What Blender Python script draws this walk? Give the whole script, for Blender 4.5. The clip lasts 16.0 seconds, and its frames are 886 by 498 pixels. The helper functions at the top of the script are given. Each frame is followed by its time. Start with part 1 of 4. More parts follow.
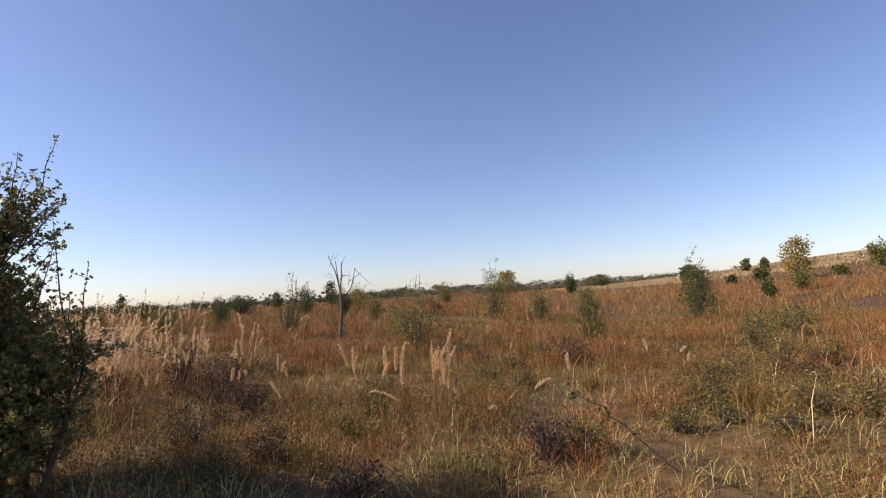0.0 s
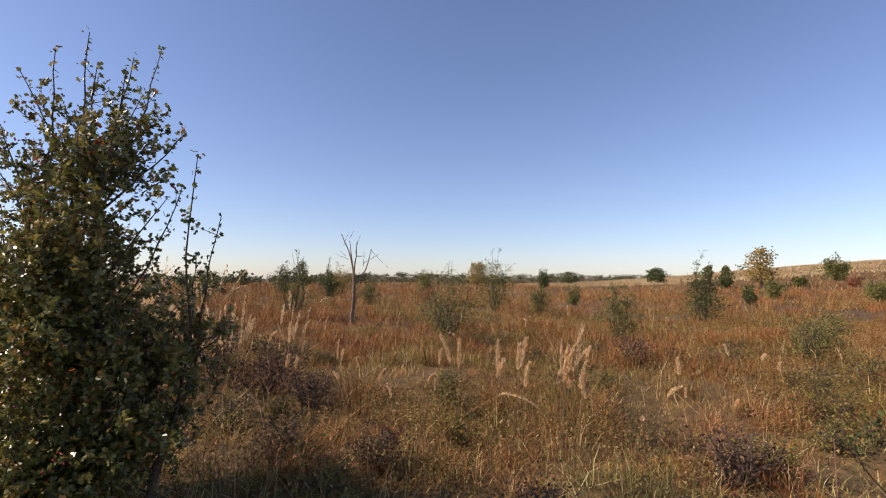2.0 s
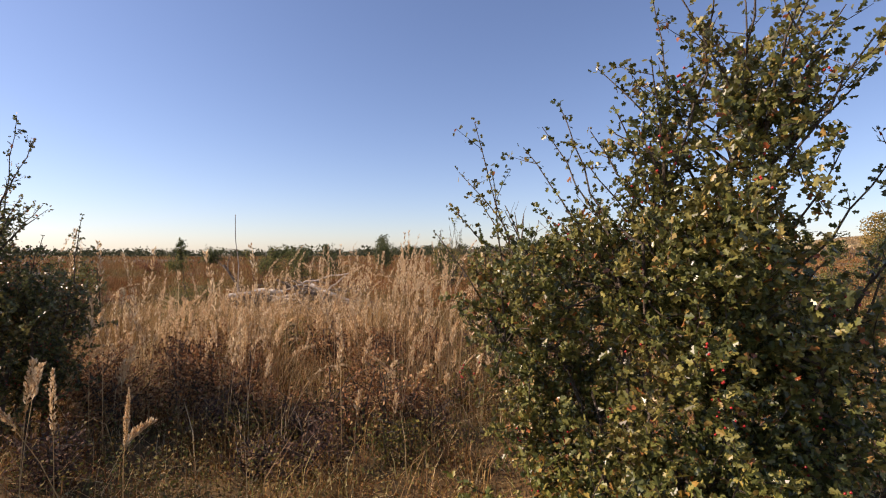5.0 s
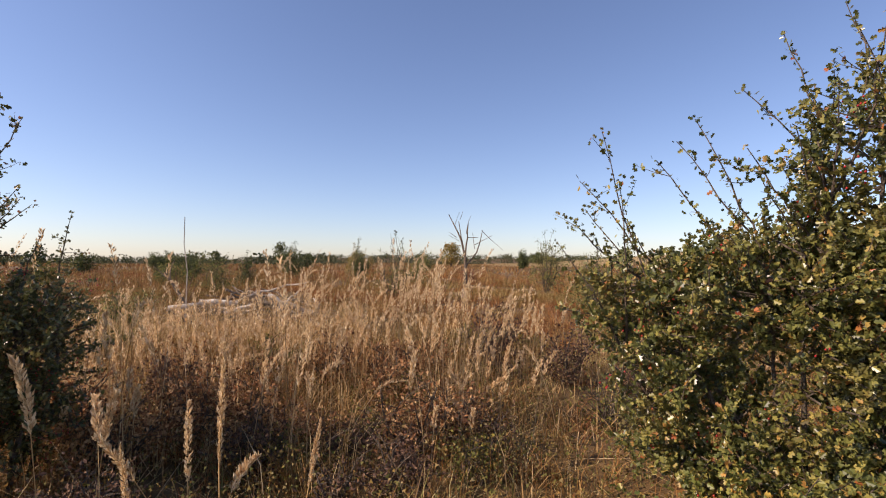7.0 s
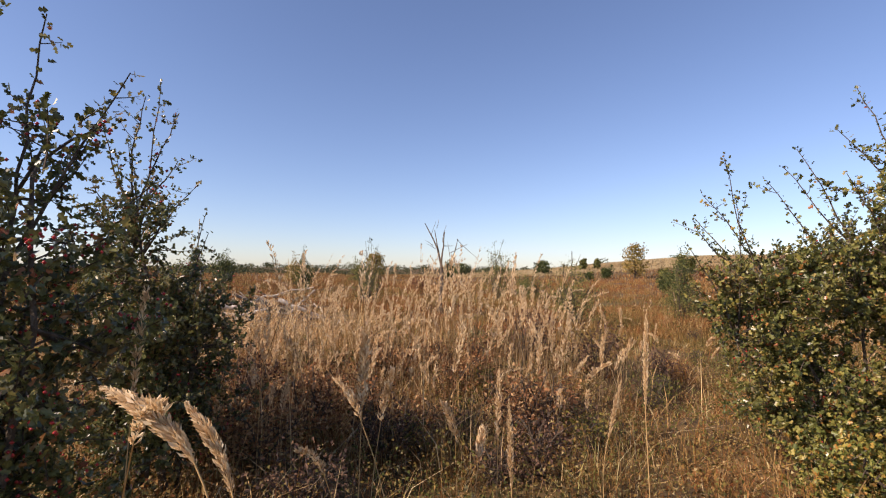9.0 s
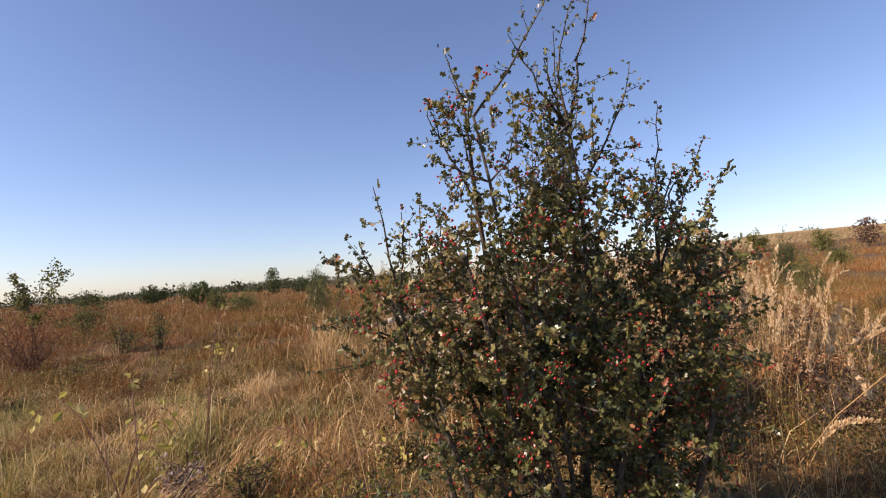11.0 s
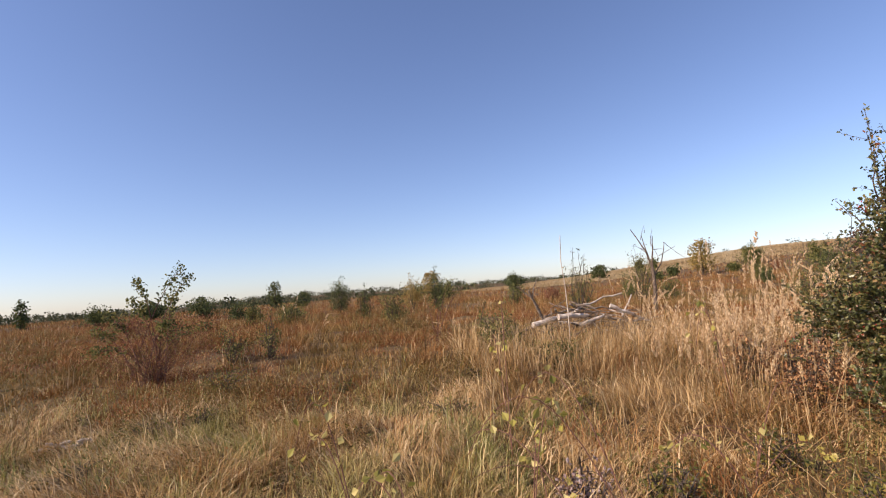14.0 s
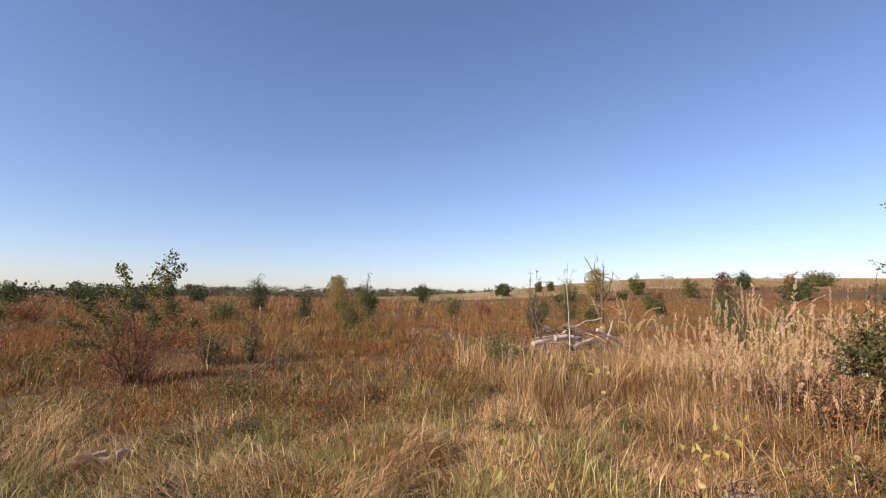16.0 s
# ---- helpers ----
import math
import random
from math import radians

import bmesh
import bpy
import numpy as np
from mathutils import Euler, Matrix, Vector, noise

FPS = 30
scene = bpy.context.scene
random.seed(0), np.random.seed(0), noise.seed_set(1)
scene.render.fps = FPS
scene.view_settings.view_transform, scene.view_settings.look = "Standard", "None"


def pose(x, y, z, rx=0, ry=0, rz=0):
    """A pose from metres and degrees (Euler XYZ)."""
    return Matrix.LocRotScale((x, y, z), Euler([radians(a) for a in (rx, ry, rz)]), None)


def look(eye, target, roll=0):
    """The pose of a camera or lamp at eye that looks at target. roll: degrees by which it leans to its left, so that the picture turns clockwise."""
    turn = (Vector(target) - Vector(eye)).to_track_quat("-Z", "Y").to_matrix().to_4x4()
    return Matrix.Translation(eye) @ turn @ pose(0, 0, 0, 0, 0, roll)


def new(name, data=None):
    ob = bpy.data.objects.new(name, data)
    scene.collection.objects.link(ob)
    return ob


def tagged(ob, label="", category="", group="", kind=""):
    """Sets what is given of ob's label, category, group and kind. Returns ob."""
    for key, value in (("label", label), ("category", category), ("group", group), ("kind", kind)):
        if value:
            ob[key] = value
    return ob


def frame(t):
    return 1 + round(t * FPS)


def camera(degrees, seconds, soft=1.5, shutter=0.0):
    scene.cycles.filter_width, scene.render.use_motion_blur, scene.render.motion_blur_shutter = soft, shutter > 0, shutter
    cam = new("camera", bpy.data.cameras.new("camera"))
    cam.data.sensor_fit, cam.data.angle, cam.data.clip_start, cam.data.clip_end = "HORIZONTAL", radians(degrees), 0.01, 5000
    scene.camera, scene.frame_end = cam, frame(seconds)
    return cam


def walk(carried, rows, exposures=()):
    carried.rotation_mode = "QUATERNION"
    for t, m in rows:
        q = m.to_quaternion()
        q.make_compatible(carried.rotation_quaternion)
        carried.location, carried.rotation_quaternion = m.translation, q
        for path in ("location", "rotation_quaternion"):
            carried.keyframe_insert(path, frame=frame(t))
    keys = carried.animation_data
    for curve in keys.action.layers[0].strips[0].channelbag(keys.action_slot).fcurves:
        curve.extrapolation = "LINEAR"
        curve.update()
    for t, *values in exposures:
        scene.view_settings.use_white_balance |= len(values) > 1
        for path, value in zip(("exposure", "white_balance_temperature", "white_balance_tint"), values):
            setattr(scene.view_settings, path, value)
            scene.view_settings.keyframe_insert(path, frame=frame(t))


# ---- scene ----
PATH = [
    (0, (0.432, 3.127, 1.570), (0.336, 5.116, 1.753), -3.0),
    (0.5, (-0.107, 3.343, 1.616), (-0.169, 5.332, 1.818), -3.5),
    (1, (-0.639, 3.693, 1.609), (-0.689, 5.685, 1.779), -2.3),
    (1.5, (-0.900, 3.849, 1.656), (-0.906, 5.845, 1.788), -0.3),
    (2, (-1.257, 3.910, 1.579), (-1.212, 5.905, 1.714), 0.5),
    (2.5, (-1.715, 4.052, 1.605), (-1.682, 6.049, 1.712), 1.4),
    (3, (-2.250, 4.231, 1.630), (-2.286, 6.229, 1.685), -0.1),
    (3.5, (-2.678, 4.386, 1.637), (-2.769, 6.384, 1.664), 0.1),
    (4, (-3.301, 4.498, 1.652), (-3.394, 6.496, 1.679), 0.1),
    (4.5, (-3.852, 4.370, 1.572), (-3.975, 6.366, 1.601), 0.0),
    (5, (-4.291, 4.484, 1.596), (-4.481, 6.475, 1.617), -0.1),
    (7.5, (-5.983, 4.624, 1.588), (-5.669, 6.598, 1.651), 0.6),
    (8, (-6.310, 4.647, 1.560), (-5.948, 6.613, 1.620), 1.2),
    (8.5, (-6.726, 4.690, 1.534), (-6.206, 6.619, 1.617), 1.5),
    (9, (-7.371, 4.552, 1.484), (-6.803, 6.466, 1.588), 0.6),
    (9.5, (-8.025, 4.243, 1.527), (-7.566, 6.187, 1.630), -2.5),
    (10, (-8.748, 3.940, 1.538), (-8.390, 5.905, 1.640), -2.9),
    (12.5, (-11.353, 4.816, 1.477), (-10.891, 6.757, 1.614), -4.8),
    (13, (-11.733, 4.789, 1.409), (-11.277, 6.732, 1.541), -4.3),
    (13.5, (-11.994, 4.802, 1.420), (-11.539, 6.744, 1.565), -4.6),
    (14, (-12.701, 5.229, 1.504), (-12.243, 7.169, 1.676), -4.1),
    (14.5, (-13.294, 5.469, 1.533), (-12.812, 7.402, 1.713), -4.1),
    (15, (-13.894, 5.714, 1.517), (-13.341, 7.626, 1.712), -2.8),
    (15.5, (-14.281, 5.735, 1.570), (-13.582, 7.598, 1.770), -0.7),
    (16, (-14.563, 5.830, 1.641), (-13.729, 7.638, 1.836), 0.5),
]
cam = camera(84.0, 16.0, 1.1)
walk(cam, [(t, look(eye, target, roll)) for t, eye, target, roll in PATH], [(0, 0.36, 6800, 26), (5, 0.38, 6950, 27), (9, 0.43, 6850, 26), (12.5, 0.42, 6700, 27), (16, 0.33, 6600, 26)])

# ---- light ----
SUN_BEARING, SUN_HEIGHT = -98.0, 34.0
sun_way = Vector((math.sin(radians(SUN_BEARING)) * math.cos(radians(SUN_HEIGHT)),
                  math.cos(radians(SUN_BEARING)) * math.cos(radians(SUN_HEIGHT)), math.sin(radians(SUN_HEIGHT))))
world = bpy.data.worlds.new("world")
scene.world = world
world.use_nodes = True
sky = world.node_tree.nodes.new("ShaderNodeTexSky")
sky.sky_type, sky.sun_disc = "NISHITA", False
sky.sun_elevation, sky.sun_rotation = radians(SUN_HEIGHT), radians(SUN_BEARING)
sky.air_density, sky.dust_density, sky.ozone_density, sky.altitude = 0.95, 0.45, 4.2, 0
world.node_tree.links.new(sky.outputs[0], world.node_tree.nodes["Background"].inputs[0])
world.node_tree.nodes["Background"].inputs[1].default_value = 0.124
sun = new("sun", bpy.data.lights.new("sun", "SUN"))
sun.data.energy, sun.data.angle, sun.data.color = 5.0, radians(0.55), (1.0, 0.89, 0.72)
sun.matrix_world = look(sun_way * 50, (0, 0, 0))

# ---- materials ----


def ramp(nodes, stops):
    r = nodes.new("ShaderNodeValToRGB")
    while len(r.color_ramp.elements) < len(stops):
        r.color_ramp.elements.new(0.5)
    for e, (p, c) in zip(r.color_ramp.elements, stops):
        e.position, e.color = p, (*c, 1)
    return r


def material(name, stops, patch=None, patch_scale=0.4, source="island", rough=0.8, through_light=0.0, bump=0.0, bump_scale=40.0, mix=0.6, spec=0.3):
    """A surface whose colour runs along stops by a random value for each loose piece (or by noise), mixed with a second set by broad patches."""
    m = bpy.data.materials.new(name)
    m.use_nodes = True
    n, l = m.node_tree.nodes, m.node_tree.links
    b = n["Principled BSDF"]
    b.inputs["Roughness"].default_value = rough
    b.inputs["Specular IOR Level"].default_value = spec
    place = n.new("ShaderNodeTexCoord")
    first = ramp(n, stops)
    if source == "island":
        g = n.new("ShaderNodeNewGeometry")
        l.new(g.outputs["Random Per Island"], first.inputs[0])
    else:
        fine = n.new("ShaderNodeTexNoise")
        fine.inputs["Scale"].default_value, fine.inputs["Detail"].default_value = bump_scale * 0.5, 6
        l.new(place.outputs["Object"], fine.inputs["Vector"])
        l.new(fine.outputs["Fac"], first.inputs[0])
    colour = first.outputs[0]
    if patch:
        wide = n.new("ShaderNodeTexNoise")
        wide.inputs["Scale"].default_value, wide.inputs["Detail"].default_value = patch_scale, 4
        l.new(place.outputs["Object"], wide.inputs["Vector"])
        second = ramp(n, patch)
        l.new(wide.outputs["Fac"], second.inputs[0])
        blend = n.new("ShaderNodeMix")
        blend.data_type, blend.blend_type = "RGBA", "MIX"
        blend.inputs[0].default_value = mix
        l.new(colour, blend.inputs[6])
        l.new(second.outputs[0], blend.inputs[7])
        colour = blend.outputs[2]
    l.new(colour, b.inputs["Base Color"])
    if bump:
        grain = n.new("ShaderNodeTexNoise")
        grain.inputs["Scale"].default_value, grain.inputs["Detail"].default_value = bump_scale, 5
        l.new(place.outputs["Object"], grain.inputs["Vector"])
        raised = n.new("ShaderNodeBump")
        raised.inputs["Strength"].default_value, raised.inputs["Distance"].default_value = bump, 0.02
        l.new(grain.outputs["Fac"], raised.inputs["Height"])
        l.new(raised.outputs[0], b.inputs["Normal"])
    if through_light:
        t = n.new("ShaderNodeBsdfTranslucent")
        l.new(colour, t.inputs["Color"])
        both = n.new("ShaderNodeMixShader")
        both.inputs[0].default_value = through_light
        l.new(b.outputs[0], both.inputs[1])
        l.new(t.outputs[0], both.inputs[2])
        l.new(both.outputs[0], n["Material Output"].inputs[0])
    return m


RUST_PATCH = [(0.30, (0.14, 0.05, 0.016)), (0.42, (0.33, 0.10, 0.026)), (0.50, (0.30, 0.15, 0.045)), (0.58, (0.14, 0.12, 0.027)), (0.66, (0.26, 0.20, 0.05)), (0.76, (0.38, 0.14, 0.036))]
soil = material("soil_and_litter", [(0.25, (0.025, 0.016, 0.008)), (0.5, (0.085, 0.055, 0.022)), (0.75, (0.18, 0.12, 0.05))],
                [(0.35, (0.13, 0.065, 0.022)), (0.5, (0.20, 0.11, 0.038)), (0.65, (0.17, 0.13, 0.04))], 0.12, source="noise", rough=0.95, bump=0.6, bump_scale=9.0, mix=0.3)
rust = material("rust_dry_grass", [(0.0, (0.016, 0.008, 0.004)), (0.28, (0.10, 0.038, 0.012)), (0.55, (0.32, 0.135, 0.036)), (0.78, (0.46, 0.25, 0.08)), (0.92, (0.60, 0.41, 0.17)), (1.0, (0.86, 0.70, 0.40))],
                RUST_PATCH, 0.5, through_light=0.16, mix=0.45)
straw = material("straw_grass", [(0.0, (0.10, 0.055, 0.02)), (0.35, (0.40, 0.24, 0.09)), (0.7, (0.62, 0.43, 0.20)), (1.0, (0.86, 0.69, 0.41))],
                 [(0.35, (0.36, 0.19, 0.065)), (0.65, (0.56, 0.38, 0.16))], 0.3, through_light=0.22, mix=0.3)
pale = material("pale_stubble", [(0.0, (0.30, 0.21, 0.10)), (1.0, (0.52, 0.40, 0.22))], [(0.4, (0.30, 0.19, 0.08)), (0.6, (0.50, 0.39, 0.21))], 0.05, through_light=0.2, mix=0.5)
green = material("low_green_grass", [(0.0, (0.025, 0.03, 0.008)), (0.22, (0.17, 0.19, 0.042)), (0.5, (0.42, 0.38, 0.115)), (0.8, (0.68, 0.55, 0.23)), (1.0, (0.90, 0.76, 0.44))],
                 [(0.35, (0.13, 0.16, 0.04)), (0.5, (0.30, 0.27, 0.08)), (0.65, (0.48, 0.33, 0.14))], 0.7, through_light=0.32, mix=0.45)
herb = material("withered_herb_leaves", [(0.0, (0.03, 0.02, 0.01)), (0.25, (0.24, 0.08, 0.025)), (0.45, (0.08, 0.09, 0.02)), (0.65, (0.15, 0.15, 0.035)), (0.85, (0.34, 0.19, 0.05)), (1.0, (0.66, 0.52, 0.26))],
                [(0.36, (0.22, 0.075, 0.022)), (0.48, (0.16, 0.12, 0.03)), (0.6, (0.10, 0.125, 0.025)), (0.72, (0.30, 0.16, 0.04))], 0.8, through_light=0.25, mix=0.45)
plume_fluff = material("plume_fluff", [(0.0, (0.48, 0.31, 0.15)), (0.6, (0.74, 0.54, 0.30)), (1.0, (0.90, 0.74, 0.48))], through_light=0.4)
haw_leaf = material("hawthorn_leaf", [(0.0, (0.025, 0.034, 0.010)), (0.35, (0.09, 0.105, 0.028)), (0.65, (0.19, 0.195, 0.05)), (0.90, (0.36, 0.31, 0.08)), (0.97, (0.42, 0.22, 0.06)), (1.0, (0.42, 0.07, 0.03))],
                    [(0.35, (0.055, 0.072, 0.02)), (0.52, (0.17, 0.165, 0.045)), (0.68, (0.42, 0.24, 0.07))], 2.0, through_light=0.26, rough=0.34, mix=0.25, spec=0.5)
haw_dark = material("dark_hawthorn_leaf", [(0.0, (0.024, 0.032, 0.012)), (0.38, (0.08, 0.095, 0.03)), (0.70, (0.17, 0.175, 0.05)), (0.90, (0.31, 0.25, 0.08)), (0.97, (0.35, 0.16, 0.06)), (1.0, (0.34, 0.08, 0.04))],
                    [(0.35, (0.045, 0.058, 0.02)), (0.52, (0.15, 0.145, 0.05)), (0.66, (0.30, 0.15, 0.065))], 2.4, through_light=0.26, rough=0.36, mix=0.25, spec=0.5)
haw_yellow = material("turning_leaf", [(0.0, (0.09, 0.115, 0.025)), (0.5, (0.23, 0.235, 0.055)), (0.8, (0.40, 0.32, 0.07)), (1.0, (0.46, 0.21, 0.05))], through_light=0.3, rough=0.45, spec=0.5)
dark_leaf = material("dark_shrub_leaf", [(0.0, (0.022, 0.035, 0.010)), (0.6, (0.075, 0.10, 0.028)), (1.0, (0.19, 0.19, 0.055))], through_light=0.25, rough=0.6)
olive_leaf = material("olive_shrub_leaf", [(0.0, (0.04, 0.05, 0.014)), (0.5, (0.13, 0.145, 0.038)), (1.0, (0.33, 0.28, 0.08))], through_light=0.3, rough=0.6)
autumn_leaf = material("autumn_leaf", [(0.0, (0.15, 0.12, 0.03)), (0.5, (0.30, 0.22, 0.06)), (1.0, (0.46, 0.30, 0.08))], through_light=0.3, rough=0.6)
red_leaf = material("reddish_shrub_leaf", [(0.0, (0.14, 0.05, 0.03)), (0.5, (0.28, 0.11, 0.05)), (1.0, (0.40, 0.22, 0.09))], through_light=0.3, rough=0.7)
yellow_leaf = material("pale_yellow_leaf", [(0.0, (0.22, 0.22, 0.05)), (0.5, (0.46, 0.39, 0.08)), (1.0, (0.62, 0.52, 0.20))], through_light=0.4, rough=0.5)
wood_leaf = material("distant_foliage", [(0.0, (0.035, 0.05, 0.022)), (0.6, (0.07, 0.08, 0.035)), (1.0, (0.14, 0.12, 0.05))], through_light=0.15, rough=0.8)
bark = material("grey_brown_bark", [(0.3, (0.05, 0.036, 0.025)), (0.6, (0.11, 0.085, 0.06)), (0.8, (0.20, 0.16, 0.12))], source="noise", rough=0.9, bump=0.8, bump_scale=60)
cane = material("reddish_cane", [(0.3, (0.10, 0.045, 0.03)), (0.7, (0.24, 0.12, 0.07))], source="noise", rough=0.7, bump=0.3, bump_scale=80)
dead_wood = material("weathered_dead_wood", [(0.25, (0.08, 0.06, 0.045)), (0.5, (0.18, 0.14, 0.10)), (0.75, (0.34, 0.28, 0.22))], source="noise", rough=0.85, bump=0.8, bump_scale=30)
snag_wood = material("brown_dead_sapling_wood", [(0.25, (0.06, 0.042, 0.03)), (0.5, (0.13, 0.095, 0.065)), (0.75, (0.27, 0.20, 0.14))], source="noise", rough=0.9, bump=0.8, bump_scale=30)
white_wood = material("barkless_pale_wood", [(0.25, (0.24, 0.19, 0.14)), (0.5, (0.52, 0.44, 0.34)), (0.75, (0.74, 0.66, 0.54))], source="noise", rough=0.8, bump=0.6, bump_scale=25)
berry_red = material("red_haw", [(0.0, (0.30, 0.015, 0.015)), (1.0, (0.50, 0.04, 0.03))], rough=0.3, spec=0.5)

# ---- geometry helpers ----
rng = np.random.default_rng(7)


def value_noise(x, y, scale, seed=0):
    """Smooth noise from 0 to 1 over the plan."""
    x, y = np.asarray(x, float) / scale, np.asarray(y, float) / scale
    ix, iy = np.floor(x).astype(np.int64), np.floor(y).astype(np.int64)
    fx, fy = x - ix, y - iy
    fx, fy = fx * fx * (3 - 2 * fx), fy * fy * (3 - 2 * fy)

    def corner(a, b):
        h = np.sin(a * 127.1 + b * 311.7 + seed * 74.7) * 43758.5453
        return h - np.floor(h)
    return (corner(ix, iy) * (1 - fx) + corner(ix + 1, iy) * fx) * (1 - fy) + (corner(ix, iy + 1) * (1 - fx) + corner(ix + 1, iy + 1) * fx) * fy


def height(x, y):
    """The ground's height: a meadow, a low hill beyond it and a far wooded rise."""
    x, y = np.asarray(x, float), np.asarray(y, float)
    d = np.hypot(x + 6, y - 4)
    crest = 112 - 0.6 * np.clip(x - 110, 0, 90)
    hill = 8.0 * np.exp(-((np.clip(x, -900, 116) - 116) / 64) ** 2 - ((y - crest) / 60) ** 2)
    rise = 0.05 * np.clip(y - 9.0, 0, 10) * np.clip((5 - x) / 6, 0, 1)
    bumps = 0.10 * (value_noise(x, y, 2.3, 3) - 0.5) + 0.25 * (value_noise(x, y, 11, 4) - 0.5) * np.clip(d / 12, 0, 1)
    bumps = bumps + 0.16 * (value_noise(x, y, 0.85, 61) - 0.5) * np.clip((y - 5.6) / 1.2, 0, 1) * np.clip((26 - d) / 8, 0, 1)
    swell = 1.2 * (value_noise(x, y, 70, 5) - 0.5) * np.clip((d - 60) / 60, 0, 1)
    far = 9 * np.exp(-((d - 620) / 170) ** 2) * (0.55 + 0.45 * value_noise(x, y, 260, 9)) * np.clip((x + 260) / 220, 0.12, 1)
    return hill + rise + bumps + swell + far


def mesh_of(name, verts, tris, mat, smooth=False):
    verts, tris = np.asarray(verts, np.float32), np.asarray(tris, np.int32)
    me = bpy.data.meshes.new(name)
    me.vertices.add(len(verts))
    me.vertices.foreach_set("co", verts.ravel())
    me.loops.add(tris.size)
    me.loops.foreach_set("vertex_index", tris.ravel())
    me.polygons.add(len(tris))
    me.polygons.foreach_set("loop_start", np.arange(0, tris.size, 3, dtype=np.int32))
    me.polygons.foreach_set("use_smooth", np.full(len(tris), smooth))
    me.materials.append(mat)
    me.update(calc_edges=True)
    return me


class Heap:
    """Triangles gathered for one mesh."""

    def __init__(self):
        self.v, self.f, self.n = [], [], 0

    def add(self, verts, tris):
        verts = np.asarray(verts, float).reshape(-1, 3)
        self.v.append(verts)
        self.f.append(np.asarray(tris, np.int64).reshape(-1, 3) + self.n)
        self.n += len(verts)

    def tube(self, points, radii, sides=6):
        p = np.asarray(points, float)
        r = np.broadcast_to(np.asarray(radii, float), len(p))
        way = np.gradient(p, axis=0)
        way /= np.linalg.norm(way, axis=1)[:, None] + 1e-9
        side = np.cross(way, (0.31, 0.17, 0.93) if abs(way[0][2]) < 0.9 else (1.0, 0.1, 0.0))
        side /= np.linalg.norm(side, axis=1)[:, None] + 1e-9
        other = np.cross(way, side)
        a = np.arange(sides) * 2 * math.pi / sides
        ring = p[:, None] + r[:, None, None] * (side[:, None] * np.cos(a)[None, :, None] + other[:, None] * np.sin(a)[None, :, None])
        k, i = np.meshgrid(np.arange(len(p) - 1), np.arange(sides), indexing="ij")
        a0, a1 = k * sides + i, k * sides + (i + 1) % sides
        tris = np.concatenate([np.stack([a0, a1, a1 + sides], -1).reshape(-1, 3), np.stack([a0, a1 + sides, a0 + sides], -1).reshape(-1, 3)])
        end = (len(p) - 1) * sides
        cap = [(end, end + j, end + j + 1) for j in range(1, sides - 1)] + [(0, j + 1, j) for j in range(1, sides - 1)]
        self.add(ring.reshape(-1, 3), np.concatenate([tris, cap]))

    def leaves(self, at, way, size, wide=0.62):
        """Folded, pointed leaves of five corners: at their stalks, along way."""
        at, way, n = np.asarray(at, float), np.asarray(way, float), len(at)
        way = way / (np.linalg.norm(way, axis=1)[:, None] + 1e-9)
        side = np.cross(way, rng.normal(size=(n, 3)))
        side /= np.linalg.norm(side, axis=1)[:, None] + 1e-9
        up = np.cross(side, way)
        s = np.broadcast_to(np.asarray(size, float), n)[:, None]
        belly = at + way * s * 0.55
        v = np.stack([at, belly + side * s * wide * 0.5 + up * s * 0.13, at + way * s, belly - side * s * wide * 0.5 + up * s * 0.13], 1)
        k = np.arange(n)[:, None] * 4
        self.add(v.reshape(-1, 3), np.concatenate([k + (0, 1, 2), k + (0, 2, 3)]))

    def lobed(self, at, way, size, wide=0.85):
        """Thorn leaves with two lobes a side and a pointed end, folded along the midrib."""
        at, way, n = np.asarray(at, float), np.asarray(way, float), len(at)
        way = way / (np.linalg.norm(way, axis=1)[:, None] + 1e-9)
        side = np.cross(way, rng.normal(size=(n, 3)))
        side /= np.linalg.norm(side, axis=1)[:, None] + 1e-9
        up = np.cross(side, way)
        s = np.broadcast_to(np.asarray(size, float), n)[:, None]

        def edge(along, out):
            return at + way * s * along + side * s * wide * out + up * s * abs(out) * 0.28
        v = np.stack([at, edge(0.42, 0.5), edge(0.52, 0.2), edge(0.82, 0.36), edge(1.0, 0.0), edge(0.82, -0.36), edge(0.52, -0.2), edge(0.42, -0.5)], 1)
        k = np.arange(n)[:, None] * 8
        self.add(v.reshape(-1, 3), np.concatenate([k + c for c in ((0, 1, 2), (0, 2, 4), (2, 3, 4), (0, 4, 6), (6, 4, 5), (0, 6, 7))]))

    def bits(self, at, size):
        """Small single triangles turned every way."""
        at, n = np.asarray(at, float), len(at)
        a, b = rng.normal(size=(n, 3)), rng.normal(size=(n, 3))
        a /= np.linalg.norm(a, axis=1)[:, None]
        b = np.cross(a, b)
        b /= np.linalg.norm(b, axis=1)[:, None] + 1e-9
        s = np.broadcast_to(np.asarray(size, float), n)[:, None]
        self.add(np.stack([at - a * s * 0.5, at + a * s * 0.5, at + b * s * 0.8], 1).reshape(-1, 3), np.arange(3 * n).reshape(-1, 3))

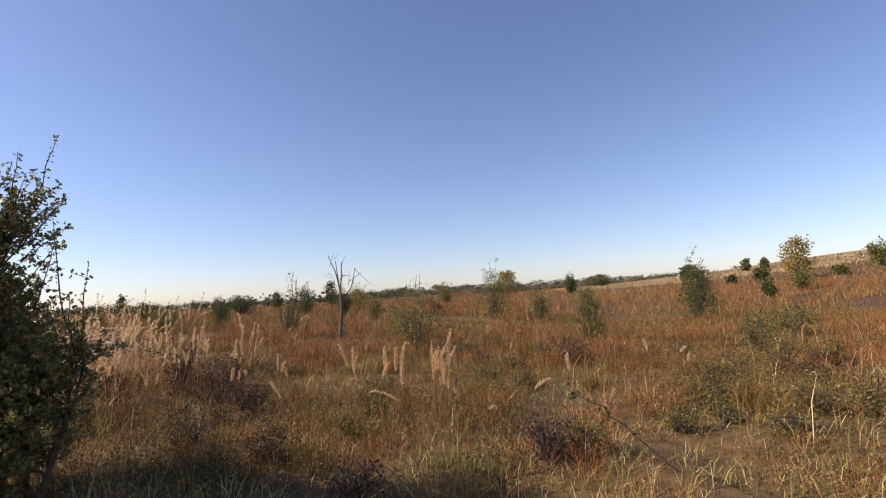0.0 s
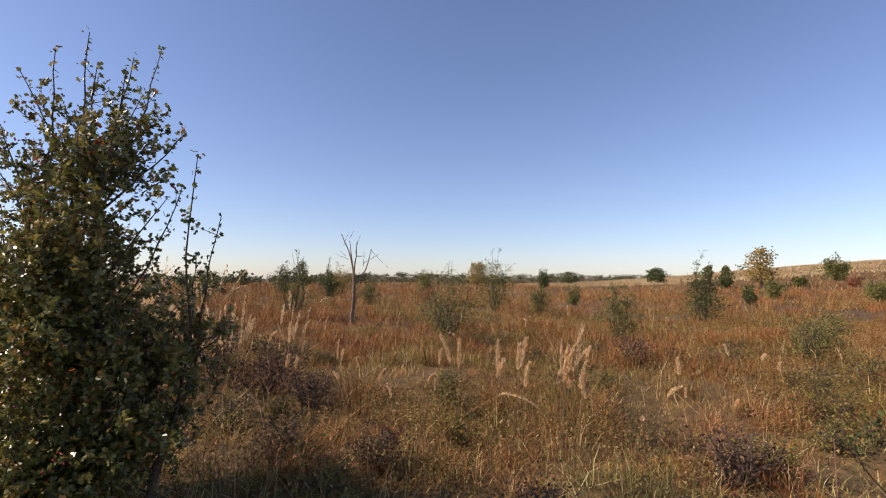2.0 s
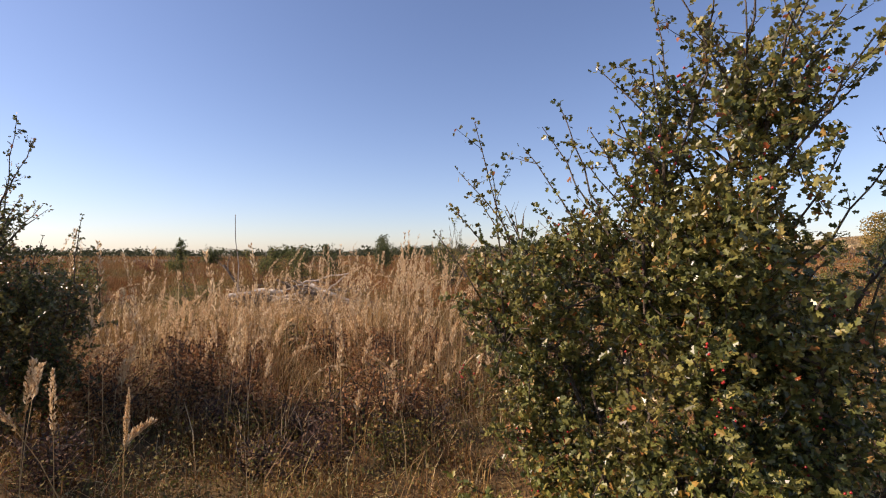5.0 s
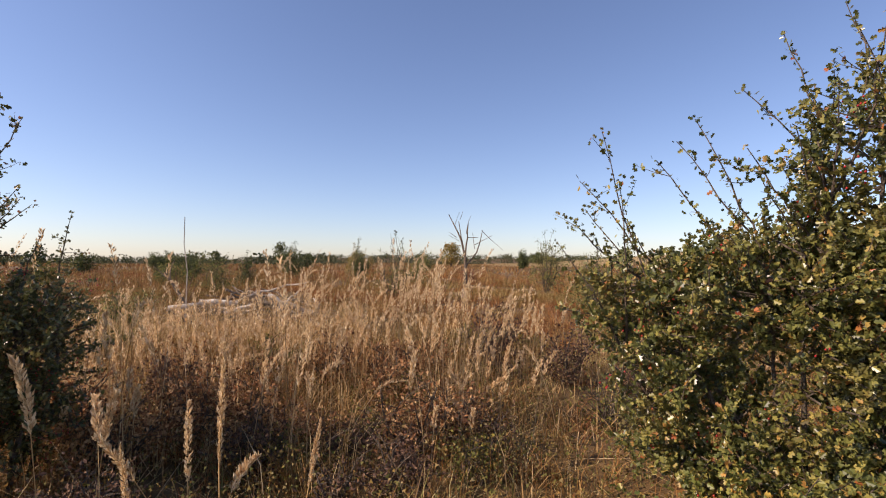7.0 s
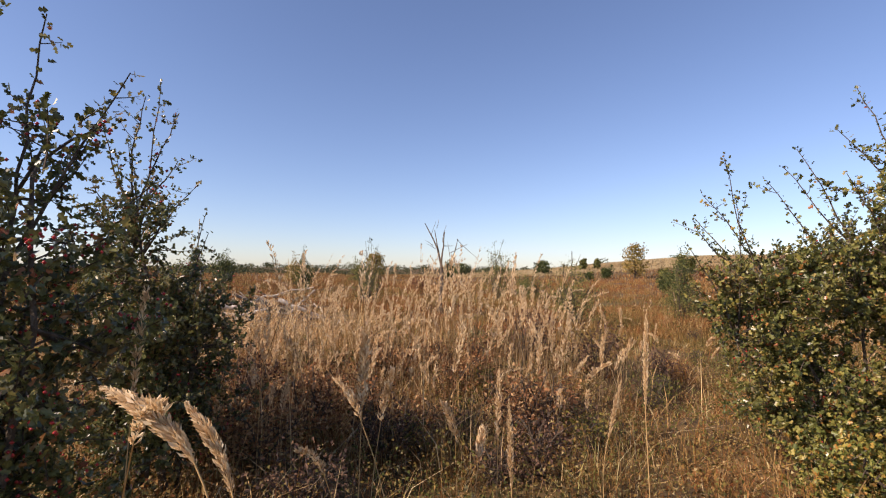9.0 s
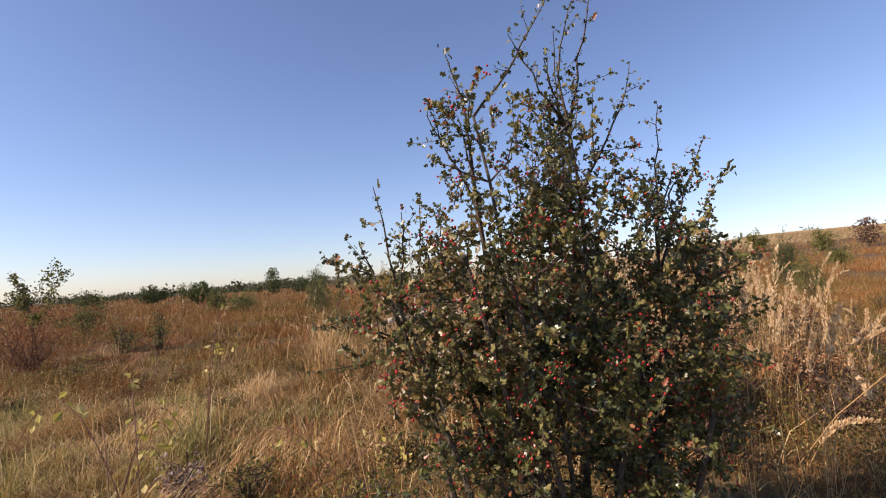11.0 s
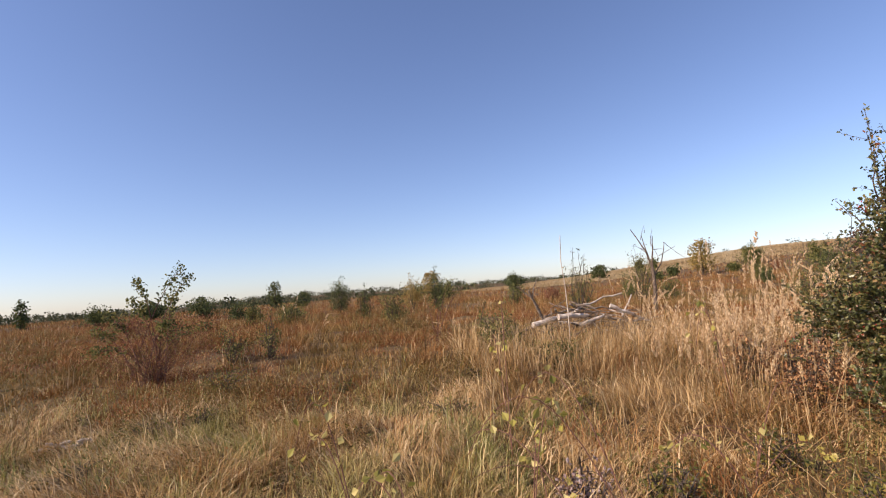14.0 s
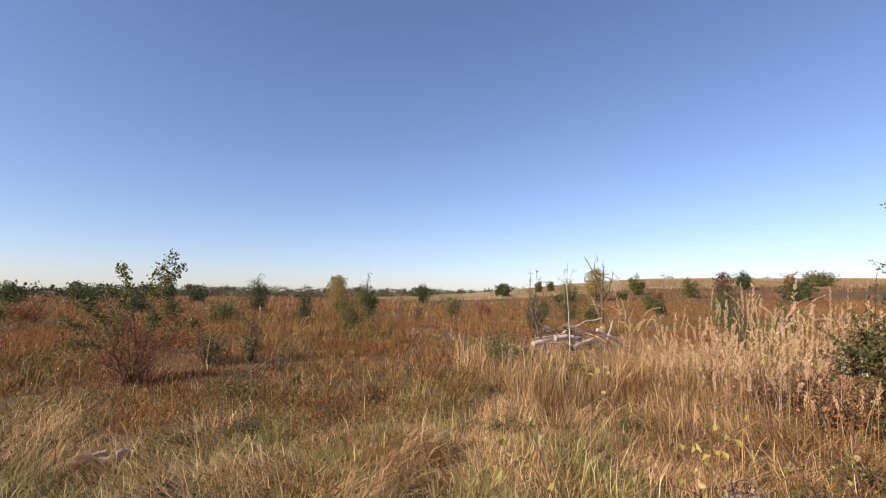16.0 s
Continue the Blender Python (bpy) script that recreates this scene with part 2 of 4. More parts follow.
    def blades(self, x, y, tall, wide, bend, turn=None, knee=True):
        """Grass blades rooted at x, y that bow over by bend (share of their height)."""
        n = len(x)
        turn = rng.uniform(0, 2 * math.pi, n) if turn is None else turn
        tall, wide, bend = (np.broadcast_to(np.asarray(q, float), n) for q in (tall, wide, bend))
        root = np.stack([x, y, height(x, y) - 0.02], 1)
        lean = np.stack([np.cos(turn), np.sin(turn), np.zeros(n)], 1)
        face = turn + rng.uniform(-1, 1, n) + math.pi / 2
        side = np.stack([np.cos(face), np.sin(face), np.zeros(n)], 1) * (wide * 0.5)[:, None]
        drop = tall / np.sqrt(1 + bend ** 2)
        tip = root + lean * (tall * bend / np.sqrt(1 + bend ** 2))[:, None] + np.stack([0 * drop, 0 * drop, drop], 1)
        if knee:
            mid = root + lean * (tall * bend * 0.22)[:, None] + np.stack([0 * drop, 0 * drop, drop * 0.62], 1)
            v = np.stack([root - side, root + side, mid - side * 0.8, mid + side * 0.8, tip], 1)
            k = np.arange(n)[:, None] * 5
            self.add(v.reshape(-1, 3), np.concatenate([k + (0, 1, 3), k + (0, 3, 2), k + (2, 3, 4)]))
        else:
            self.add(np.stack([root - side, root + side, tip], 1).reshape(-1, 3), np.arange(3 * n).reshape(-1, 3))

    def mesh(self, name, mat, smooth=False):
        return mesh_of(name, np.concatenate(self.v), np.concatenate(self.f), mat, smooth)


def part(name, heap, mat, parent, label="", smooth=False):
    ob = new(name, heap.mesh(name, mat, smooth))
    ob.parent = parent
    if label:
        tagged(ob, label=label)
    return ob


def stuff(name, heap, mat, label, category):
    return tagged(new(name, heap.mesh(name, mat)), label, category, kind="stuff")


def thing(name, x, y, label, category, group=""):
    """An empty on the ground that carries a thing's parts; they are built round its foot."""
    ob = new(name)
    ob.location = (x, y, float(height(x, y)))
    return tagged(ob, label, category, group)


def bowed(a, b, sag=0.1, n=7, wave=0.03):
    """A bent line from a to b."""
    a, b = np.asarray(a, float), np.asarray(b, float)
    s = np.linspace(0, 1, n)[:, None]
    reach = np.linalg.norm(b - a)
    off = rng.normal(size=3) * (1, 1, 0.3)
    line = a + (b - a) * s + off * sag * reach * np.sin(s * math.pi) * 0.5
    return line + rng.normal(size=(n, 3)) * wave * reach * 0.3 * np.sin(s * math.pi)


# ---- ground ----


def build_ground():
    radii = np.concatenate([[0], np.geomspace(0.5, 4000, 190)])
    turns = np.linspace(0, 2 * math.pi, 257)[:-1]
    r, a = np.meshgrid(radii[1:], turns, indexing="ij")
    x, y = -6 + r * np.cos(a), 6 + r * np.sin(a)
    v = np.concatenate([[(-6, 6, float(height(-6, 6)))], np.stack([x, y, height(x, y)], -1).reshape(-1, 3)])
    m = len(turns)
    i, j = np.meshgrid(np.arange(len(radii) - 2), np.arange(m), indexing="ij")
    p, q = 1 + i * m + j, 1 + i * m + (j + 1) % m
    tris = np.concatenate([np.stack([p, p + m, q + m], -1).reshape(-1, 3), np.stack([p, q + m, q], -1).reshape(-1, 3),
                           np.stack([np.zeros(m, int), 1 + np.arange(m), 1 + (np.arange(m) + 1) % m], -1)])
    tagged(new("ground", mesh_of("ground", v, tris, soil, True)), "dry rust-brown heath meadow ground rising to a low hill", "ground", kind="structure")


build_ground()


def scatter(count, x0, x1, y0, y1, keep):
    x, y = rng.uniform(x0, x1, count), rng.uniform(y0, y1, count)
    ok = rng.random(count) < keep(x, y)
    return x[ok], y[ok]


def tufts(x, y, each, spread):
    """Blade roots in tufts: roots and the way that each leans."""
    tx, ty = np.repeat(x, each), np.repeat(y, each)
    a, r = rng.uniform(0, 2 * math.pi, len(tx)), spread * np.sqrt(rng.random(len(tx)))
    return tx + r * np.cos(a), ty + r * np.sin(a), a


def lawn(x, y):
    """Where the low green sward lies: along the walk and in its later stretch."""
    base = np.clip((-9.7 - x) / 2.0, 0, 1) * np.clip((12.8 - y) / 1.6, 0, 1)
    bare = np.exp(-(((x - 0.5) / 6) ** 2 + ((y - 22) / 3.2) ** 2))
    trail = np.clip((6.2 - y) / 1.0, 0, 1)
    fresh = 0.85 * np.exp(-(((x - 0.9) / 1.9) ** 2 + ((y - 7.2) / 0.65) ** 2))
    return np.clip(np.maximum(np.maximum(np.maximum(base, trail), bare), fresh) + 0.35 * (value_noise(x, y, 1.7, 21) - 0.5), 0, 1)


def strawy(x, y):
    """Where tall straw grass stands thickest."""
    a = np.exp(-(((x + 7.0) / 3.0) ** 2 + ((y - 10.5) / 2.6) ** 2))
    b = np.exp(-(((x + 9.0) / 2.4) ** 2 + ((y - 10.0) / 2.0) ** 2))
    c = 0.95 * np.exp(-(((x + 11.4) / 2.4) ** 2 + ((y - 9.7) / 1.8) ** 2))
    c = np.maximum(c, 0.9 * np.exp(-(((x + 8.3) / 1.6) ** 2 + ((y - 13.0) / 1.0) ** 2)))
    return np.clip(1.1 * np.maximum(np.maximum(a, b), c) + 0.5 * (value_noise(x, y, 2.1, 31) - 0.55), 0, 1)


def mown(x, y):
    """Where the pale mown field lies, on the hill and before the woods."""
    edge = 88 + 16 * (value_noise(x, y, 18, 41) - 0.5) - 0.42 * np.clip(x - 52, 0, 70)
    return np.clip((y - edge) / 5, 0, 1) * np.clip((x - 18) / 8, 0, 1)


def build_grass():
    near, mid, far = Heap(), Heap(), Heap()
    # rust-coloured tussocks beside the walk, with gaps between them
    x, y = scatter(13500, -24, 9, 5.2, 12.5, lambda x, y: (1 - 0.93 * lawn(x, y)) * np.clip(value_noise(x, y, 0.45, 1) * 3.0 - 1.1, 0.02, 1))
    bx, by, a = tufts(x, y, 26, 0.12)
    tall = (0.10 + 0.44 * value_noise(bx, by, 0.8, 2) ** 2) * rng.uniform(0.45, 1.3, len(bx))
    near.blades(bx, by, tall, rng.uniform(0.003, 0.0085, len(bx)), rng.uniform(0.3, 2.8, len(bx)), a + rng.normal(size=len(bx)) * 0.8)
    stuff("rust_grass", near, rust, "matted rust-brown dry grass tussocks beside the walk", "grass")
    x, y = scatter(24000, -38, 28, 12.5, 24, lambda x, y: (1 - 0.7 * lawn(x, y)) * np.clip(value_noise(x, y, 0.8, 6) * 2.0 - 0.3, 0.3, 1))
    bx, by, a = tufts(x, y, 26, 0.17)
    mid.blades(bx, by, (0.14 + 0.34 * value_noise(bx, by, 1.7, 7) ** 1.4) * rng.uniform(0.5, 1.3, len(bx)), rng.uniform(0.008, 0.018, len(bx)), rng.uniform(0.1, 1.8, len(bx)), a, knee=False)
    stuff("rust_grass", mid, rust, "rust-brown dry grass of the open meadow", "grass")
    x, y = scatter(16000, -75, 80, 24, 62, lambda x, y: np.clip(value_noise(x, y, 2.6, 8) * 1.8 - 0.35, 0.05, 1))
    bx, by, a = tufts(x, y, 20, 0.34)
    far.blades(bx, by, rng.uniform(0.18, 0.6, len(bx)), 0.028, rng.uniform(0.1, 1.2, len(bx)), a, knee=False)
    x, y = scatter(110000, -150, 150, 62, 150, lambda x, y: (0.25 + 0.75 * value_noise(x, y, 9, 8)) * (1 - mown(x, y)))
    far.blades(x, y, rng.uniform(0.25, 0.7, len(x)), 0.09, rng.uniform(0.1, 0.9, len(x)), knee=False)
    stuff("rust_grass", far, rust, "distant rust-brown dry grass towards the hill", "grass")
    crest = Heap()
    x, y = scatter(170000, 15, 200, 55, 200, mown)
    crest.blades(x, y, rng.uniform(0.25, 0.55, len(x)), 0.22, rng.uniform(0.1, 1.0, len(x)), knee=False)
    stuff("pale_stubble", crest, pale, "pale straw-coloured mown field on the low hill", "field")
    # low green and yellowing sward
    low = Heap()
    x, y = scatter(330000, -25, 8, 4.2, 14, lambda x, y: 0.09 + 0.91 * lawn(x, y) * np.clip(value_noise(x, y, 0.4, 12) * 1.8 - 0.2, 0.15, 1))
    low.blades(x, y, (0.06 + 0.30 * value_noise(x, y, 0.55, 11) ** 2.2) * rng.uniform(0.5, 1.6, len(x)), rng.uniform(0.004, 0.011, len(x)), rng.uniform(0.2, 2.6, len(x)))
    x, y = scatter(230000, -21, -9.3, 6.3, 13, lambda x, y: lawn(x, y) * np.clip(value_noise(x, y, 0.35, 15) * 2.0 - 0.35, 0.1, 1))
    low.blades(x, y, (0.05 + 0.22 * value_noise(x, y, 0.5, 16) ** 2) * rng.uniform(0.5, 1.5, len(x)), rng.uniform(0.003, 0.008, len(x)), rng.uniform(0.2, 2.2, len(x)))
    x, y = scatter(60000, -12, 14, 14, 27, lambda x, y: lawn(x, y))
    low.blades(x, y, rng.uniform(0.05, 0.16, len(x)), 0.014, rng.uniform(0.2, 1.2, len(x)), knee=False)
    x, y = scatter(90000, -22, 8, -7, 5.4, lambda x, y: np.clip(value_noise(x, y, 0.8, 14) * 1.6 - 0.2, 0.1, 1))
    low.blades(x, y, rng.uniform(0.06, 0.22, len(x)), rng.uniform(0.008, 0.018, len(x)), rng.uniform(0.2, 2.0, len(x)), knee=False)
    stuff("green_grass", low, green, "short green and yellowing grass along the walk", "grass")
    # straw stems and long straw blades
    tallies = Heap()
    x, y = scatter(34000, -22, 9, 6.4, 15, lambda x, y: (0.03 + 0.97 * strawy(x, y)) * (1 - 0.8 * lawn(x, y)))
    tallies.blades(x, y, rng.uniform(0.2, 0.75, len(x)), rng.uniform(0.004, 0.011, len(x)), rng.uniform(0.2, 3.0, len(x)))
    x, y = scatter(20000, -24, 9, 5.4, 12, lambda x, y: np.clip(value_noise(x, y, 0.45, 1) * 2.4 - 0.9, 0.03, 1))
    tallies.blades(x, y, rng.uniform(0.15, 0.5, len(x)), rng.uniform(0.003, 0.0075, len(x)), rng.uniform(0.8, 4.0, len(x)))
    x, y = scatter(240000, -21, -8.2, 6.3, 13.2, lambda x, y: np.clip(0.75 * lawn(x, y) + strawy(x, y), 0, 1) * np.clip(value_noise(x, y, 0.45, 19) * 1.9 - 0.3, 0.08, 1))
    tallies.blades(x, y, (0.12 + 0.34 * value_noise(x, y, 0.7, 20) ** 1.6) * rng.uniform(0.5, 1.4, len(x)), rng.uniform(0.0045, 0.0105, len(x)), rng.uniform(0.5, 4.0, len(x)), value_noise(x, y, 0.8, 23) * 9 + rng.normal(size=len(x)) * 0.7)
    x, y = scatter(11000, -10.6, -6.0, 11.6, 14.0, lambda x, y: 0.2 + 0.8 * value_noise(x, y, 0.6, 27))
    tallies.blades(x, y, rng.uniform(0.35, 0.95, len(x)), rng.uniform(0.005, 0.011, len(x)), rng.uniform(0.1, 1.6, len(x)))
    stuff("straw_grass", tallies, straw, "bleached straw grass standing and lying among the tussocks", "grass")
    # withered herbs: mounds of small leaves on thin stalks
    specks, stalks = Heap(), Heap()
    x, y = scatter(7000, -24, 9, 5.6, 13, lambda x, y: (1 - 0.92 * lawn(x, y)) * (1 - 0.6 * strawy(x, y)) * np.clip(value_noise(x, y, 1.6, 17) * 1.8 - 0.45, 0, 1))
    for each, wide, tall, lo, hi in ((80, 0.15, 0.40, 0.008, 0.028),):
        px, py = np.repeat(x, each), np.repeat(y, each)
        top = np.repeat(rng.uniform(0.5, 1.15, len(x)) * tall, each)
        u = rng.random(len(px)) ** 0.55
        qx, qy = px + rng.normal(size=len(px)) * wide * (0.35 + 0.65 * u), py + rng.normal(size=len(px)) * wide * (0.35 + 0.65 * u)
        specks.bits(np.stack([qx, qy, height(qx, qy) + top * u], 1), rng.uniform(lo, hi, len(px)))
    sx, sy = np.repeat(x, 5), np.repeat(y, 5)
    stalks.blades(sx + rng.normal(size=len(sx)) * 0.05, sy + rng.normal(size=len(sx)) * 0.05, rng.uniform(0.25, 0.5, len(sx)), 0.004, rng.uniform(0.1, 0.8, len(sx)))
    x, y = scatter(9000, -38, 28, 13, 27, lambda x, y: np.clip(value_noise(x, y, 2.2, 17) * 1.8 - 0.45, 0, 1))
    px, py = np.repeat(x, 30), np.repeat(y, 30)
    u = rng.random(len(px)) ** 0.6
    qx, qy = px + rng.normal(size=len(px)) * 0.2, py + rng.normal(size=len(px)) * 0.2
    specks.bits(np.stack([qx, qy, height(qx, qy) + np.repeat(rng.uniform(0.25, 0.6, len(x)), 30) * u], 1), rng.uniform(0.015, 0.04, len(px)))
    stuff("withered_herbs", specks, herb, "withered rust and olive herbs among the grass", "weeds")
    stuff("herb_stalks", stalks, rust, "thin brown stalks of withered herbs", "weeds")


build_grass()

# ---- plumed reed grass ----


def plume(heap, foot, tip_way, length, fat, count):
    """A feathery seed head: many slivers that close in to a point."""
    s = rng.random(count) ** 0.9
    nod = rng.uniform(0.1, 0.9)
    axis = foot + np.outer(s * length, tip_way) + np.outer((s ** 2) * length * nod, (tip_way[0], tip_way[1], -abs(tip_way[0]) - abs(tip_way[1])))
    out = rng.normal(size=(count, 3)) * (1, 1, 0.4)
    out /= np.linalg.norm(out, axis=1)[:, None]
    way = tip_way + out * 0.55
    at = axis + out * (fat * np.sin(np.clip(s * 0.9 + 0.1, 0, 1) * math.pi))[:, None] * 0.4
    heap.leaves(at, way, rng.uniform(0.5, 1.0, count) * fat * 2.4, 0.34)


def reed_clump(x, y, count, tall, spread, fine=110, single=True, bow=0.18):
    clump = thing("feather_reed_clump", x, y, "pale feathery reed grass clump with dry plumes standing in tussocks", "reed grass", "feather reeds of the meadow")
    stems, heads = Heap(), Heap()
    for _ in range(count):
        if single:
            stems, heads = Heap(), Heap()
        a, r = rng.uniform(0, 6.28), spread * math.sqrt(rng.random())
        b = rng.uniform(0, 6.28)
        lean = np.array((math.cos(b), math.sin(b), 0)) * bow * (0.1 + 2.4 * rng.random() ** 2.2) + np.array((0.04, 0.0, 0))
        h = tall * rng.uniform(0.5, 1.1)
        foot = np.array((r * math.cos(a), r * math.sin(a), -0.03))
        s = np.linspace(0, 1, 5)[:, None]
        line = foot + np.array((0, 0, h * 0.82)) * s + lean * h * s ** 2
        stems.tube(line, np.linspace(0.0036, 0.002, 5), 3)
        way = line[-1] - line[-2]
        way /= np.linalg.norm(way)
        plume(heads, line[-1] - way * 0.02, way, h * rng.uniform(0.24, 0.38), rng.uniform(0.012, 0.022), fine)
        if single:
            stem = part("stalk", stems, straw, clump)
            part("plume", heads, plume_fluff, stem, "fluffy pale beige seed plume")
    k = count * 6
    a, r = rng.uniform(0, 6.28, k), spread * 1.1 * np.sqrt(rng.random(k))
    blades = Heap()
    blades.blades(r * np.cos(a) + x, r * np.sin(a) + y, tall * rng.uniform(0.25, 0.6, k), 0.004, rng.uniform(0.1, 1.4, k), a)
    blades.v = [v - np.array(clump.location) for v in blades.v]
    if not single:
        tagged(part("stalk_mass", stems, straw, clump), kind="stuff")
        tagged(part("plume_mass", heads, plume_fluff, clump, "fluffy pale beige seed plumes"), kind="stuff")
    tagged(part("leaf_mass", blades, straw, clump), kind="stuff")
    return clump


for x, y, n, tall, spread, bow in [(0.02, 8.6, 17, 0.97, 0.2, 0.07), (-0.55, 8.75, 5, 0.98, 0.18, 0.12), (-0.95, 9.0, 2, 0.9, 0.1, 0.1), (0.75, 8.7, 2, 0.7, 0.2, 0.4), (-1.4, 8.4, 2, 0.72, 0.2, 0.4), (-3.1, 10.4, 6, 0.95, 0.35, 0.18), (-2.2, 10.2, 5, 0.9, 0.4, 0.18),
                                   (-7.05, 7.0, 4, 1.2, 0.18, 0.18), (-7.95, 6.5, 3, 1.25, 0.12, 0.18), (-6.5, 6.9, 3, 0.95, 0.2, 0.18), (-4.9, 8.6, 4, 0.9, 0.3, 0.18),
                                   (-1.2, 9.9, 3, 0.85, 0.25, 0.18), (1.9, 9.6, 3, 0.7, 0.4, 0.2), (3.4, 11.0, 3, 0.7, 0.4, 0.2)]:
    reed_clump(x, y, n, tall, spread, 150, True, bow)


def lone_reed(points, fat, head):
    """One reed stalk along points, its plume over the last share of them."""
    points = np.asarray(points, float)
    ob = thing("feather_reed", points[0][0], points[0][1], "single dry reed stalk with a long pale feathery plume", "reed grass", "single feather reeds")
    base = np.array(ob.location)
    k = np.linspace(0, len(points) - 1, 16)
    low = points - base
    low[0][2] = -0.03
    line = np.stack([np.interp(k, np.arange(len(points)), low[:, j]) for j in range(3)], 1)
    line[1:-1] = (line[:-2] + 2 * line[1:-1] + line[2:]) / 4
    stem = Heap()
    stem.tube(line, np.linspace(0.0032, 0.0014, 16), 4)
    stalk = part("stalk", stem, straw, ob)
    fluff = Heap()
    n = 420
    u = head + (1 - head) * rng.random(n)
    run = np.linspace(0, 1, 16)
    at = np.stack([np.interp(u, run, line[:, j]) for j in range(3)], 1)
    way = np.stack([np.interp(u, run, np.gradient(line[:, j])) for j in range(3)], 1)
    way /= np.linalg.norm(way, axis=1)[:, None]
    out = rng.normal(size=(n, 3))
    out /= np.linalg.norm(out, axis=1)[:, None]
    shape = np.sin(np.clip((u - head) / (1 - head) * 0.9 + 0.08, 0, 1) * math.pi)
    fluff.leaves(at + out * (fat * 0.45 * shape)[:, None], way + out * 0.5, fat * rng.uniform(0.9, 1.7, n) * (0.4 + 0.6 * shape), 0.3)
    part("plume", fluff, plume_fluff, stalk, "fluffy pale beige seed plume")


lone_reed([(-7.46, 5.70, 0), (-7.47, 5.70, 0.5), (-7.51, 5.71, 0.92), (-7.57, 5.73, 1.09), (-7.67, 5.78, 1.18), (-7.80, 5.9, 1.21)], 0.024, 0.58)
lone_reed([(-7.44, 5.82, 0), (-7.45, 5.83, 0.5), (-7.49, 5.86, 0.9), (-7.55, 5.92, 1.05), (-7.64, 6.0, 1.14)], 0.019, 0.58)
lone_reed([(-6.10, 6.10, 0), (-6.11, 6.10, 0.6), (-6.13, 6.10, 1.0), (-6.12, 6.10, 1.36)], 0.012, 0.68)
lone_reed([(-6.50, 6.45, 0), (-6.50, 6.45, 0.5), (-6.54, 6.40, 0.98)], 0.014, 0.62)
lone_reed([(-5.95, 6.6, 0), (-5.97, 6.6, 0.6), (-5.9, 6.55, 1.0)], 0.013, 0.66)
lone_reed([(-9.75, 6.75, 0), (-9.75, 6.75, 0.55), (-9.66, 6.75, 1.04)], 0.010, 0.7)
lone_reed([(-9.9, 6.9, 0), (-9.9, 6.9, 0.4), (-9.98, 6.9, 0.85)], 0.009, 0.7)
for _ in range(66):
    x, y = rng.normal(-6.4, 1.6), rng.normal(10.6, 1.4)
    if y > 8.2 and x < -3.4 and not (x < -7.4 and y > 9.8):
        reed_clump(x, y, int(rng.integers(5, 11)), rng.uniform(0.9, 1.55), 0.4, 60, False, 0.12)
for _ in range(18):
    reed_clump(rng.normal(-8.0, 0.5), rng.normal(10.5, 0.6), int(rng.integers(6, 11)), rng.uniform(0.8, 1.25), 0.35, 60, False, 0.12)
for _ in range(20):
    reed_clump(rng.uniform(-16, 5), rng.uniform(11, 17), int(rng.integers(2, 5)), rng.uniform(0.75, 1.0), 0.4, 20, False)

# ---- hawthorns ----


